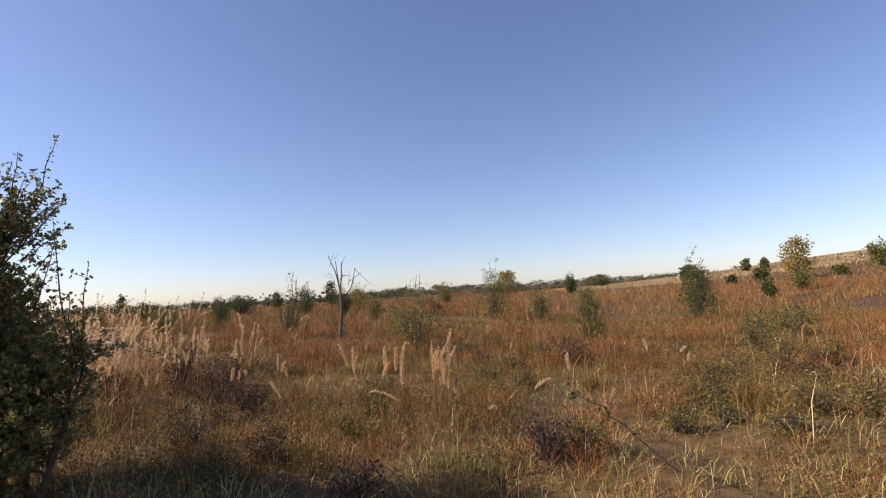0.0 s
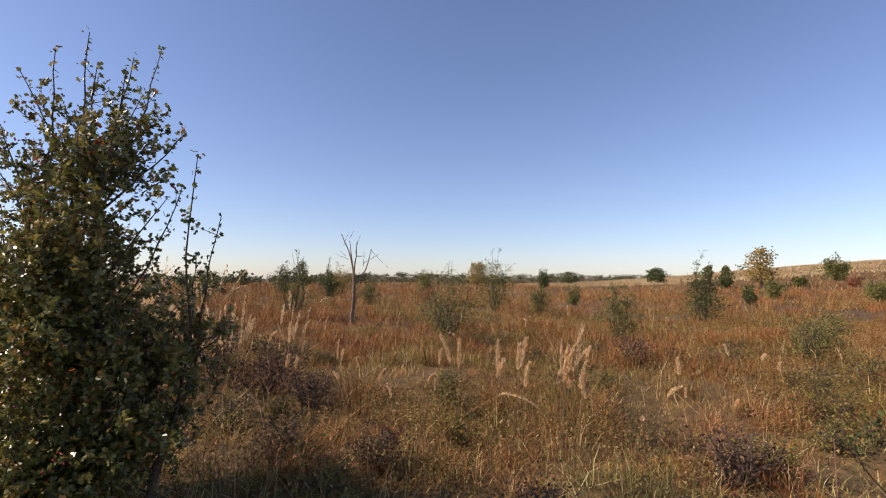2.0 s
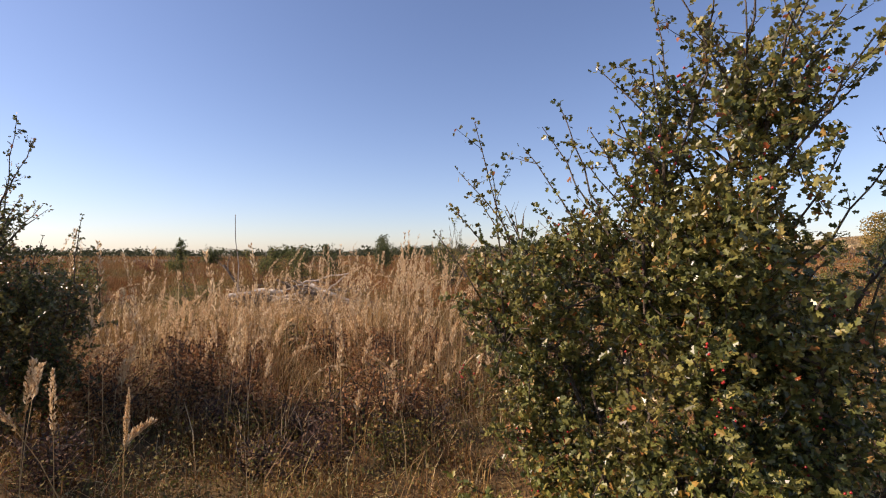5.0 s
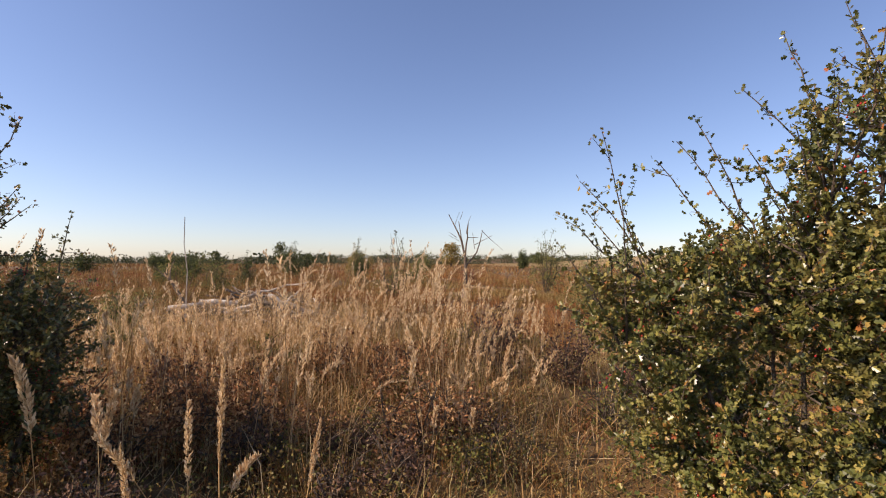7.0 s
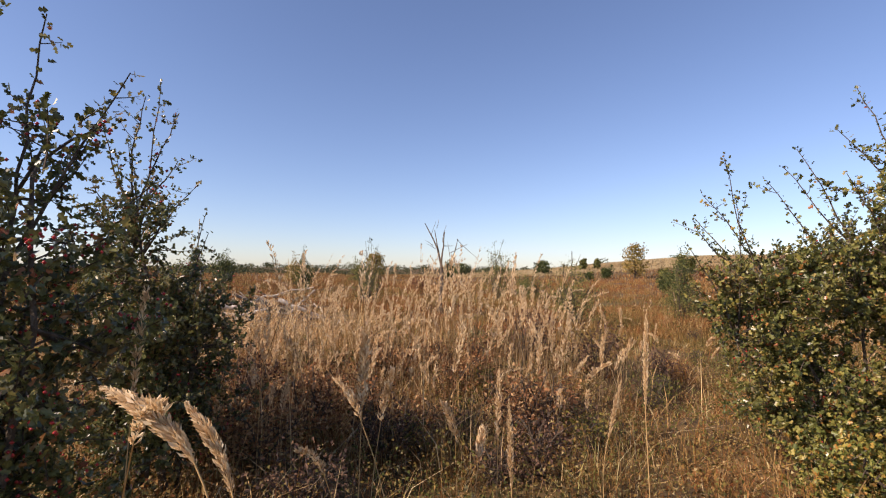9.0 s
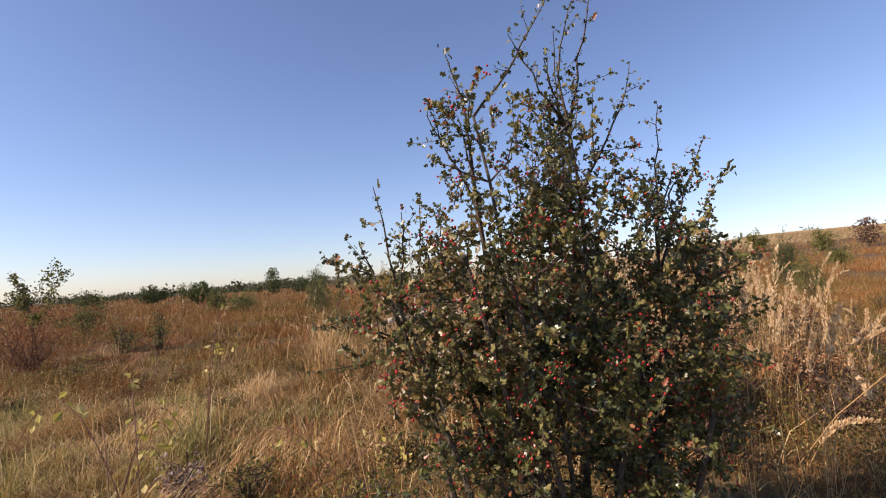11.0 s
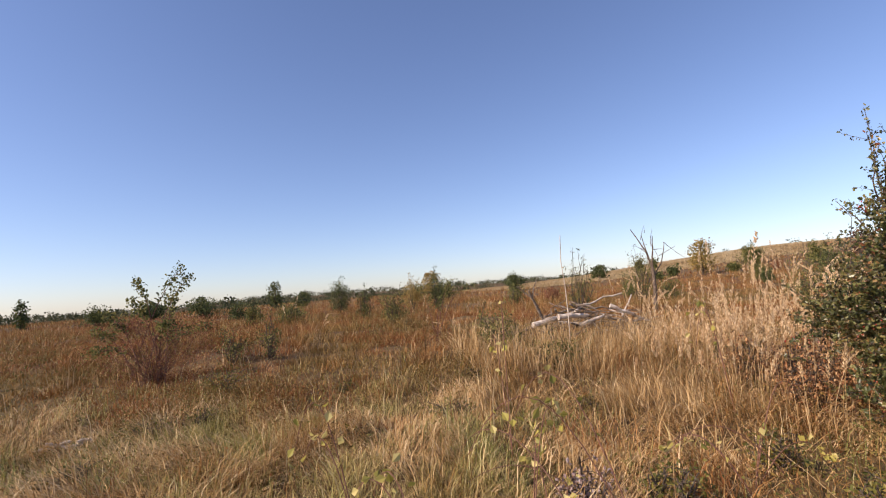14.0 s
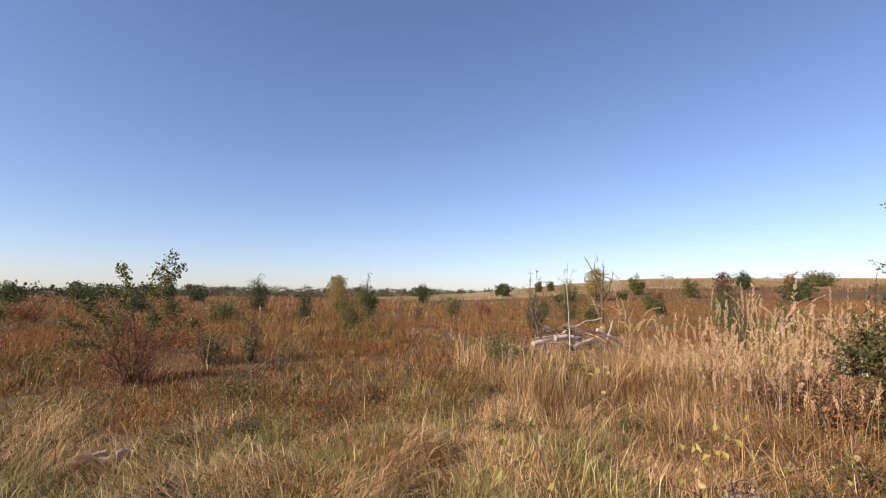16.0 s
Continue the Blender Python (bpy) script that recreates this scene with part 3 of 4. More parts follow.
def hawthorn(foot, tips, lobes, twigs, label, leaf, leaf_size, berries=0, name="hawthorn_bush", spur=5):
    """A many-stemmed thorn bush: limbs into its lobes, long shoots out to its tips, twigs with tufts of leaves."""
    bush = thing(name, foot[0], foot[1], label, "bush")
    base = np.array(bush.location)
    tips = [np.array(t) - base for t in tips]
    lobes = [(np.array(c) - base, np.array(r)) for c, r in lobes]
    leaves, twig_heap, fruit = Heap(), Heap(), Heap()
    limbs = []
    for c, r in lobes:
        for k in range(2):
            end = c + rng.normal(size=3) * r * 0.3 + (0, 0, r[2] * 0.4)
            start = np.array((rng.normal() * 0.08, rng.normal() * 0.08, -0.05)) + np.array((c[0], c[1], 0)) * 0.45
            line = bowed(start, end, 0.07, 8)
            limb = Heap()
            limb.tube(line, np.linspace(0.020, 0.007, 8) * rng.uniform(0.8, 1.3), 7)
            part("branch", limb, bark, bush)
            limbs.append(line)
    knots = np.concatenate(limbs)

    def dress(line, start, gap, size, tuft=spur):
        """Tufts of leaves along a twig from the share start on."""
        seg = np.linalg.norm(np.diff(line, axis=0), axis=1)
        run = np.concatenate([[0], np.cumsum(seg)])
        stops = np.arange(run[-1] * start, run[-1], gap)
        stops = np.append(stops, run[-1])
        at = np.stack([np.interp(stops, run, line[:, k]) for k in range(3)], 1)
        at = np.repeat(at, tuft, 0)
        way = rng.normal(size=at.shape) + (0, 0, 0.35)
        leaves.lobed(at + rng.normal(size=at.shape) * 0.012, way, size * rng.uniform(0.6, 1.25, len(at)))

    for t in tips:
        across, climb = np.linalg.norm((knots - t)[:, :2], axis=1), t[2] - knots[:, 2]
        near = knots[np.argsort(np.hypot(across, climb) + 2.5 * np.maximum(0, across - 0.75 * climb))[:4]]
        line = bowed(near[rng.integers(len(near))], t, 0.07, 9, 0.03)
        shoot = Heap()
        shoot.tube(line, np.linspace(0.008, 0.0022, 9), 5)
        part("shoot", shoot, bark, bush)
        dress(line, 0.2, 0.05, leaf_size * 0.9, 2)
        for _ in range(5):
            k = rng.integers(1, 8)
            side = line[k] + (rng.normal(size=3) * (1, 1, 0.5) + (0, 0, 0.6)) * rng.uniform(0.04, 0.12)
            small = bowed(line[k], side, 0.1, 4)
            twig_heap.tube(small, np.linspace(0.0028, 0.0012, 4), 3)
            dress(small, 0.3, 0.04, leaf_size * 0.9, 2)
    share = np.array([np.prod(r) ** 0.75 * (1.4 if c[2] < 1.15 else 1.0) for c, r in lobes])
    sprays = []
    for c, r in lobes:
        d = rng.normal(size=(11, 3))
        d /= np.linalg.norm(d, axis=1)[:, None]
        sprays.append(c + d * r * rng.uniform(0.35, 1.0, (11, 1)))
    for i in rng.choice(len(lobes), twigs, p=share / share.sum()):
        c, r = lobes[i]
        p = sprays[i][rng.integers(11)] + rng.normal(size=3) * 0.10
        d = (p - c) / r
        d /= np.linalg.norm(d) + 1e-6
        out = d * r / np.linalg.norm(r) + rng.normal(size=3) * 0.5 + (0, 0, 0.45)
        q = p + out / np.linalg.norm(out) * rng.uniform(0.08, 0.28)
        if q[2] < 0.04 or p[2] < 0.02:
            continue
        line = bowed(p, q, 0.15, 5)
        twig_heap.tube(line, np.linspace(0.004, 0.0014, 5), 3)
        dress(line, 0.0, 0.045, leaf_size)
        if rng.random() < 0.18:
            k = knots[np.argmin(np.linalg.norm(knots - p, axis=1))]
            twig_heap.tube(bowed(k, p, 0.12, 5), np.linspace(0.007, 0.004, 5), 4)
        if rng.random() < berries:
            for _ in range(rng.integers(4, 10)):
                b = q + rng.normal(size=3) * 0.03
                s = 0.0072
                v = b + s * np.array([(1, 0, 0), (-1, 0, 0), (0, 1, 0), (0, -1, 0), (0, 0, 1), (0, 0, -1)])
                fruit.add(v, [(0, 2, 4), (2, 1, 4), (1, 3, 4), (3, 0, 4), (2, 0, 5), (1, 2, 5), (3, 1, 5), (0, 3, 5)])
    tagged(part("twig_spray", twig_heap, bark, bush), kind="stuff")
    tagged(part("foliage", leaves, leaf, bush, "small lobed leaves, dark green turning yellow"), kind="stuff")
    if fruit.n:
        tagged(part("fruit", fruit, berry_red, bush, "bunches of small red haws", True), kind="stuff")
    return bush


hawthorn((-3.3, 6.85), [(-3.17, 6.6, 2.95), (-3.54, 6.6, 2.73), (-2.77, 6.3, 2.62), (-2.92, 6.6, 2.81), (-3.62, 6.6, 2.42), (-2.80, 6.6, 2.35), (-2.45, 6.4, 2.22), (-2.47, 6.75, 1.95), (-2.62, 6.6, 2.1), (-2.66, 6.7, 2.42), (-2.78, 6.75, 2.05), (-2.58, 6.7, 1.72), (-2.86, 6.6, 2.6), (-3.05, 6.5, 2.7), (-3.35, 6.6, 2.85),
                        (-3.85, 6.8, 2.02), (-3.75, 6.7, 2.25), (-3.95, 6.9, 1.75), (-3.45, 7.1, 2.90), (-3.05, 7.1, 3.1), (-4.38, 7.4, 2.38), (-4.36, 7.7, 1.95), (-4.5, 7.55, 1.86), (-4.0, 7.25, 2.3), (-4.62, 7.5, 1.72), (-4.28, 7.4, 2.1), (-4.1, 7.3, 2.2), (-3.92, 7.2, 2.42), (-4.2, 7.45, 1.85), (-3.75, 7.05, 2.55), (-4.48, 7.5, 2.1), (-3.8, 6.95, 2.2)],
         [((-3.25, 6.78, 1.4), (0.34, 0.36, 0.6)), ((-3.22, 6.75, 2.1), (0.26, 0.28, 0.42)), ((-3.66, 7.0, 1.4), (0.36, 0.36, 0.38)), ((-4.12, 7.4, 1.15), (0.28, 0.3, 0.26)),
          ((-2.98, 6.9, 0.9), (0.3, 0.32, 0.34)), ((-3.35, 6.68, 0.6), (0.34, 0.3, 0.42)), ((-3.8, 7.25, 0.65), (0.28, 0.28, 0.4)), ((-2.68, 6.95, 1.1), (0.16, 0.2, 0.14))],
         1550, "hawthorn bush with yellowing green leaves and upright shoots beside the walk", haw_leaf, 0.034, 0.045, spur=6)
hawthorn((-3.55, 6.4), [(-3.2, 6.3, 0.75), (-3.85, 6.5, 0.7)],
         [((-3.4, 6.42, 0.3), (0.34, 0.2, 0.28)), ((-3.95, 6.85, 0.22), (0.28, 0.22, 0.2))],
         260, "low yellow-green leafy undergrowth at the foot of a hawthorn", haw_yellow, 0.036, 0, "low_shrub")
hawthorn((-8.9, 6.5), [(-9.45, 6.5, 2.62), (-9.55, 6.5, 2.3), (-9.12, 6.5, 2.72), (-8.9, 6.55, 2.9), (-8.65, 6.5, 3.0), (-8.78, 6.7, 2.85), (-8.4, 6.6, 2.62), (-8.25, 6.6, 2.4), (-7.98, 6.6, 2.22), (-8.2, 6.6, 2.02),
                       (-9.82, 6.55, 1.98), (-9.9, 6.55, 1.72), (-9.7, 6.5, 1.85), (-9.4, 6.5, 2.3), (-8.94, 6.5, 2.6), (-9.05, 6.7, 2.5), (-8.72, 6.6, 2.95)],
         [((-8.85, 6.55, 1.45), (0.42, 0.34, 0.5)), ((-8.8, 6.6, 2.05), (0.15, 0.15, 0.36)), ((-8.25, 6.65, 1.65), (0.16, 0.18, 0.3)), ((-9.4, 6.5, 1.35), (0.28, 0.26, 0.36)), ((-9.35, 6.5, 1.95), (0.10, 0.12, 0.36)),
          ((-9.72, 6.6, 1.35), (0.18, 0.18, 0.22)), ((-8.35, 6.65, 1.15), (0.3, 0.3, 0.4)), ((-8.95, 6.55, 0.75), (0.45, 0.34, 0.45)), ((-8.4, 6.65, 0.6), (0.32, 0.32, 0.36)), ((-9.45, 6.5, 0.8), (0.24, 0.24, 0.34))],
         1050, "hawthorn bush with dark leaves and red berries on bare lower stems", haw_dark, 0.032, 0.3)
hawthorn((-8.3, 8.15), [(-8.0, 8.05, 2.05), (-8.12, 8.05, 2.2), (-8.32, 8.05, 2.6), (-7.95, 8.2, 1.75), (-8.55, 8.05, 2.4), (-8.42, 8.1, 2.3), (-8.3, 8.3, 2.78), (-8.2, 8.38, 2.6), (-8.35, 8.6, 2.05), (-8.05, 8.7, 1.95), (-8.2, 8.5, 2.0)],
         [((-8.42, 8.1, 1.05), (0.28, 0.3, 0.46)), ((-8.12, 8.15, 0.95), (0.26, 0.28, 0.45)), ((-8.4, 8.1, 1.6), (0.16, 0.2, 0.3)), ((-8.2, 8.65, 1.0), (0.26, 0.24, 0.4)), ((-8.28, 8.2, 0.42), (0.4, 0.32, 0.34))],
         820, "smaller hawthorn bush with dark leaves in straw grass", haw_dark, 0.033, 0.06)

# ---- shrubs and trees farther off ----


def shrub(x, y, tall, wide, leaf, label, count=700, name="shrub", top=0.5, shoots=0):
    """A bush out in the meadow: stems from one foot, clumps of leaves with gaps between them, thin shoots out of its top.
    top: how broad it is near its top, as a share of its width."""
    bush = thing(name, x, y, label, "bush" if name == "shrub" else "weed", "shrubs of the meadow" if name == "shrub" else "weed clumps in the grass")
    stems, leaves = Heap(), Heap()
    away = math.hypot(x + 6, y - 4)
    size = max(0.024 + 0.020 * min(1.0, tall), 0.0026 * away)
    n = int(rng.integers(9, 14))
    per = max(3, int(count * 5.0 / n / 9))
    run = np.linspace(0, 1, 7)
    for k in range(n + shoots):
        bare = k >= n
        a, u = rng.uniform(0, 6.28), math.sqrt(rng.random())
        high = tall * (rng.uniform(1.0, 1.28) if bare else rng.uniform(0.45, 1.0))
        reach = wide * 0.40 * u * (1 - (1 - top) * min(1, high / tall))
        tip = np.array((reach * math.cos(a), reach * math.sin(a), high))
        line = bowed((rng.normal() * 0.04, rng.normal() * 0.04, -0.04), tip, 0.16, 7)
        thick = 0.009 + tall * 0.006
        stems.tube(line, np.linspace(thick * (0.5 if bare else 1.0), 0.004, 7), 5)
        for _ in range(4 if bare else 9):
            share = rng.uniform(0.55, 1.0) if bare else rng.uniform(0.14, 1.0)
            c = np.array([np.interp(share, run, line[:, j]) for j in range(3)])
            girth = wide * (0.5 - (0.5 - 0.5 * top) * min(1, max(0.0, c[2] / tall - 0.3) / 0.7))
            b = rng.uniform(0, 6.28)
            out = 0.03 if bare else girth * rng.uniform(0.1, 0.75)
            p = c + np.array((math.cos(b) * out, math.sin(b) * out, out * rng.uniform(-0.1, 0.7)))
            stems.tube(np.array([c, (c + p) / 2 + (0, 0, out * 0.1), p]), [0.004, 0.003, 0.002], 3)
            m = per // 3 if bare else per
            at = p + np.clip(rng.normal(size=(m, 3)), -1.7, 1.7) * wide * rng.uniform(0.04, 0.085) * (0.5 if bare else 1.0)
            at[:, 2] = np.maximum(at[:, 2], 0.03)
            leaves.leaves(at, rng.normal(size=at.shape) + (0, 0, 0.5), size * rng.uniform(0.6, 1.35, m), 0.6)
    tagged(part("stem_mass", stems, bark, bush), kind="stuff")
    tagged(part("foliage", leaves, leaf, bush), kind="stuff")
    return bush


DARK, OLIVE, AUTUMN, RED = ("dark green leafy thorn shrub standing in the dry meadow", dark_leaf), ("olive green half-bare shrub in rust-brown grass", olive_leaf), \
    ("yellowing autumn shrub in the dry meadow", autumn_leaf), ("reddish brown withered shrub in the dry meadow", red_leaf)
for x, y, tall, wide, (label, leaf), count, top, shoots in [
        (-5.4, 18.8, 1.6, 1.15, OLIVE, 260, 0.7, 6), (-7.0, 31.8, 2.1, 1.3, DARK, 420, 0.5, 2), (-4.2, 27.1, 1.2, 1.1, OLIVE, 300, 0.6, 2), (-0.9, 15.0, 1.45, 1.7, OLIVE, 620, 0.8, 4),
        (1.5, 25.7, 2.3, 1.8, OLIVE, 560, 0.6, 4), (3.7, 26.5, 1.2, 1.4, OLIVE, 360, 0.7, 1), (16.1, 79.8, 3.0, 2.6, DARK, 350, 0.5, 1), (8.3, 37.0, 1.35, 1.2, OLIVE, 300, 0.5, 1),
        (3.6, 16.6, 1.5, 1.2, OLIVE, 650, 0.5, 2), (9.3, 22.9, 2.15, 1.95, DARK, 850, 0.45, 3), (40.9, 74.0, 2.1, 2.6, DARK, 330, 0.5, 0), (20.0, 36.4, 1.25, 1.05, DARK, 300, 0.5, 0),
        (60.5, 78.0, 3.2, 4.6, OLIVE, 500, 0.7, 2), (34.0, 68.0, 1.2, 1.5, DARK, 220, 0.6, 0), (49.0, 70.0, 1.3, 1.9, OLIVE, 240, 0.6, 0), (53.0, 66.0, 1.1, 1.5, RED, 200, 0.6, 0),
        (-32.5, 67.0, 1.9, 2.4, DARK, 350, 0.6, 0), (-14.3, 25.9, 0.95, 1.4, OLIVE, 420, 0.7, 1), (-16.1, 29.8, 0.95, 1.0, OLIVE, 300, 0.7, 1), (-13.9, 15.7, 0.85, 0.6, OLIVE, 120, 0.6, 2),
        (-14.6, 15.8, 0.65, 0.9, OLIVE, 130, 0.8, 2), (-11.3, 25.9, 1.35, 0.7, DARK, 330, 0.4, 1), (-10.8, 20.6, 0.95, 1.1, OLIVE, 360, 0.7, 3), (-1.8, 50.9, 2.0, 2.2, OLIVE, 330, 0.7, 3),
        (-12.0, 40.0, 2.1, 2.0, DARK, 420, 0.6, 6), (-7.4, 37.2, 1.9, 2.0, AUTUMN, 420, 0.7, 2), (-16.4, 18.2, 0.8, 0.8, OLIVE, 280, 0.6, 1), (-24.0, 55.0, 2.0, 3.0, DARK, 420, 0.7, 0),
        (-36.0, 80.0, 2.4, 3.2, DARK, 350, 0.6, 0), (-18.5, 40.0, 1.3, 1.8, DARK, 320, 0.6, 0), (-22.0, 31.0, 1.0, 1.4, OLIVE, 300, 0.7, 1), (-20.0, 26.0, 0.8, 1.2, RED, 300, 0.7, 0),
        (-30.0, 48.0, 1.7, 2.4, DARK, 350, 0.6, 0), (-1.5, 29.0, 0.8, 1.2, RED, 260, 0.7, 0), (27.0, 44.0, 1.5, 2.2, OLIVE, 300, 0.6, 1), (31.0, 38.5, 1.6, 2.4, OLIVE, 350, 0.7, 1),
        (86.0, 73.0, 3.8, 3.8, DARK, 350, 0.6, 0), (86.4, 64.0, 3.6, 3.6, RED, 300, 0.6, 0), (110.0, 71.0, 3.2, 7.0, OLIVE, 450, 0.8, 0), (61.1, 66.5, 3.1, 3.6, OLIVE, 350, 0.7, 1),
        (6.1, 13.4, 0.8, 1.1, OLIVE, 360, 0.8, 1), (8.2, 15.8, 0.7, 1.6, OLIVE, 360, 0.9, 0), (-9.3, 12.5, 0.6, 1.2, OLIVE, 460, 0.8, 1), (-9.9, 13.4, 0.8, 1.0, OLIVE, 400, 0.7, 1)]:
    shrub(x, y, tall, wide, leaf, label, count, "shrub", top, shoots)


brown_leaf = material("dark_brown_weed", [(0.0, (0.035, 0.02, 0.016)), (0.5, (0.11, 0.06, 0.04)), (1.0, (0.24, 0.14, 0.08))], through_light=0.2, rough=0.8)
rusty_leaf = material("rusty_weed", [(0.0, (0.08, 0.035, 0.016)), (0.5, (0.32, 0.14, 0.055)), (1.0, (0.60, 0.38, 0.18))], through_light=0.2, rough=0.8)
leafy = material("fresh_weed_leaf", [(0.0, (0.05, 0.06, 0.014)), (0.5, (0.14, 0.14, 0.03)), (1.0, (0.32, 0.26, 0.06))], through_light=0.35, rough=0.5)
WEED, FRESH = ("dark brown withered weed clump in the grass", brown_leaf), ("low fresh green leafy weed in dry grass", leafy)
for x, y, tall, wide, (label, leaf), count in [
        (-3.4, 10.5, 0.75, 1.0, WEED, 260), (-4.3, 10.9, 0.8, 1.1, WEED, 260), (-2.7, 10.0, 0.5, 0.8, WEED, 200), (-7.7, 9.8, 0.6, 0.9, WEED, 240), (-6.7, 8.6, 0.45, 0.7, WEED, 200),
        (-1.7, 8.2, 0.35, 0.7, WEED, 170), (-0.6, 7.2, 0.28, 0.6, WEED, 170), (-5.6, 7.9, 0.4, 0.7, WEED, 200), (-7.3, 7.6, 0.4, 0.6, WEED, 200), 
        (1.4, 7.9, 0.3, 0.6, FRESH, 120), (2.6, 8.6, 0.3, 0.7, FRESH, 120), (-1.0, 8.9, 0.25, 0.5, FRESH, 100), (3.4, 9.6, 0.5, 0.8, FRESH, 130), (5.2, 11.2, 0.75, 0.9, FRESH, 140),
        (-10.7, 8.0, 0.35, 0.5, FRESH, 100), (-5.0, 8.2, 0.35, 0.6, FRESH, 100), (-14.2, 13.2, 0.28, 1.0, FRESH, 120), (-9.9, 7.3, 0.3, 0.5, FRESH, 100), (-2.0, 7.6, 0.25, 0.5, FRESH, 100),
        (4.8, 8.9, 0.5, 0.7, FRESH, 120), (0.6, 10.8, 0.45, 0.7, FRESH, 120), (2.3, 12.5, 0.5, 0.8, WEED, 200), (-9.6, 8.3, 0.3, 0.5, FRESH, 120)]:
    shrub(x, y, tall, wide, leaf, label, count, "weed_clump", 0.8)
RUSTY = ("rusty brown withered weed clump among straw stalks", rusty_leaf)
for _ in range(18):
    x, y = rng.uniform(-8.4, -4.8), rng.uniform(8.6, 10.6)
    shrub(x, y, rng.uniform(0.4, 0.75), rng.uniform(0.6, 1.0), RUSTY[1], RUSTY[0], int(rng.integers(150, 260)), "weed_clump", 0.85)
for _ in range(14):
    x, y = rng.uniform(-18, -9.6), rng.uniform(8.6, 13.4)
    label, leaf = FRESH
    shrub(x, y, rng.uniform(0.08, 0.18), rng.uniform(0.35, 0.8), leaf, label, int(rng.integers(30, 60)), "weed_clump", 0.9)
seedy = material("pale_seed_heads", [(0.0, (0.10, 0.06, 0.05)), (0.6, (0.34, 0.24, 0.21)), (1.0, (0.55, 0.46, 0.40))], through_light=0.2, rough=0.8)
shrub(-11.2, 8.15, 0.42, 0.4, seedy, "weed clump with small whitish mauve seed heads", 150, "weed_clump", 0.8)
for _ in range(46):
    x, y = rng.uniform(-8, 7), rng.uniform(7.4, 13.5)
    label, leaf = (FRESH, FRESH, WEED)[int(rng.integers(3))]
    shrub(x, y, rng.uniform(0.22, 0.5), rng.uniform(0.35, 0.8), leaf, label, int(rng.integers(60, 130)), "weed_clump", 0.9)


def tree(x, y, tall, wide, leaf, label, count=1500, trunk_share=0.16, name="tree"):
    """A far tree: a tapered trunk, limbs, and clumps of leaves with gaps."""
    ob = thing(name, x, y, label, "tree")
    away = math.hypot(x + 6, y - 4)
    size = max(0.12, 0.0034 * away)
    trunk, limbs, crown = Heap(), Heap(), Heap()
    trunk.tube(bowed((0, 0, -0.1), (0, 0, tall * 0.8), 0.04, 7), np.linspace(tall * 0.028, tall * 0.006, 7), 8)
    lumps = 22
    per = count // lumps
    for k in range(lumps):
        a, u = k * 2.4, (k + 0.5) / lumps
        z = tall * (trunk_share + (0.94 - trunk_share) * u)
        r = wide * 0.5 * math.sqrt(max(0.02, 1 - (2 * u - 0.85) ** 2 * 0.75)) * rng.uniform(0.35, 0.78)
        end = np.array((r * math.cos(a), r * math.sin(a), z))
        limbs.tube(bowed((0, 0, max(tall * 0.12, z - tall * 0.22)), end, 0.1, 5), np.linspace(tall * 0.009, tall * 0.003, 5), 5)
        at = end + np.clip(rng.normal(size=(per, 3)), -1.6, 1.6) * np.array((wide * 0.10, wide * 0.10, tall * 0.06))
        crown.leaves(at, rng.normal(size=(per, 3)), size * rng.uniform(0.6, 1.3, per), 0.7)
    part("trunk", trunk, bark, ob)
    tagged(part("limb_mass", limbs, bark, ob), kind="stuff")
    tagged(part("crown", crown, leaf, ob), kind="stuff")
    return ob


for x, y, tall, wide, leaf, label, count in [
        (44.6, 71.5, 5.6, 4.4, autumn_leaf, "solitary yellowing broad tree on the hill flank", 1800),
        (8.5, 108.0, 5.2, 5.2, autumn_leaf, "pale yellow rounded tree before the woods", 1400),
        (40.8, 95.5, 2.9, 4.2, dark_leaf, "dark round tree at the foot of the hill", 1000),
        (54.0, 101.0, 2.6, 2.0, olive_leaf, "small slender tree on the ridge", 500), (57.5, 101.0, 2.3, 1.8, olive_leaf, "small slender tree on the ridge", 500),
        (-19.8, 74.6, 3.9, 2.4, dark_leaf, "dark upright tree out on the plain", 800), (-16.4, 76.0, 2.4, 2.8, dark_leaf, "dark round tree out on the plain", 600),
        (-42.0, 61.4, 3.0, 1.4, dark_leaf, "narrow dark tree on the plain", 600), (-30.0, 80.0, 2.6, 2.2, dark_leaf, "dark small tree on the plain", 500),
        (29.0, 112.0, 2.8, 5.0, dark_leaf, "dark broad tree before the pale field", 800), (62.0, 50.0, 3.0, 4.6, dark_leaf, "dark broad bushy tree on the hill flank", 800),
        (72.0, 54.0, 3.0, 4.0, dark_leaf, "dark broad bushy tree on the hill flank", 800),
        (68.0, 65.0, 4.4, 3.6, brown_leaf, "half-bare pale brown tree on the hill", 650)]:
    tree(x, y, tall, wide, leaf, label, count)


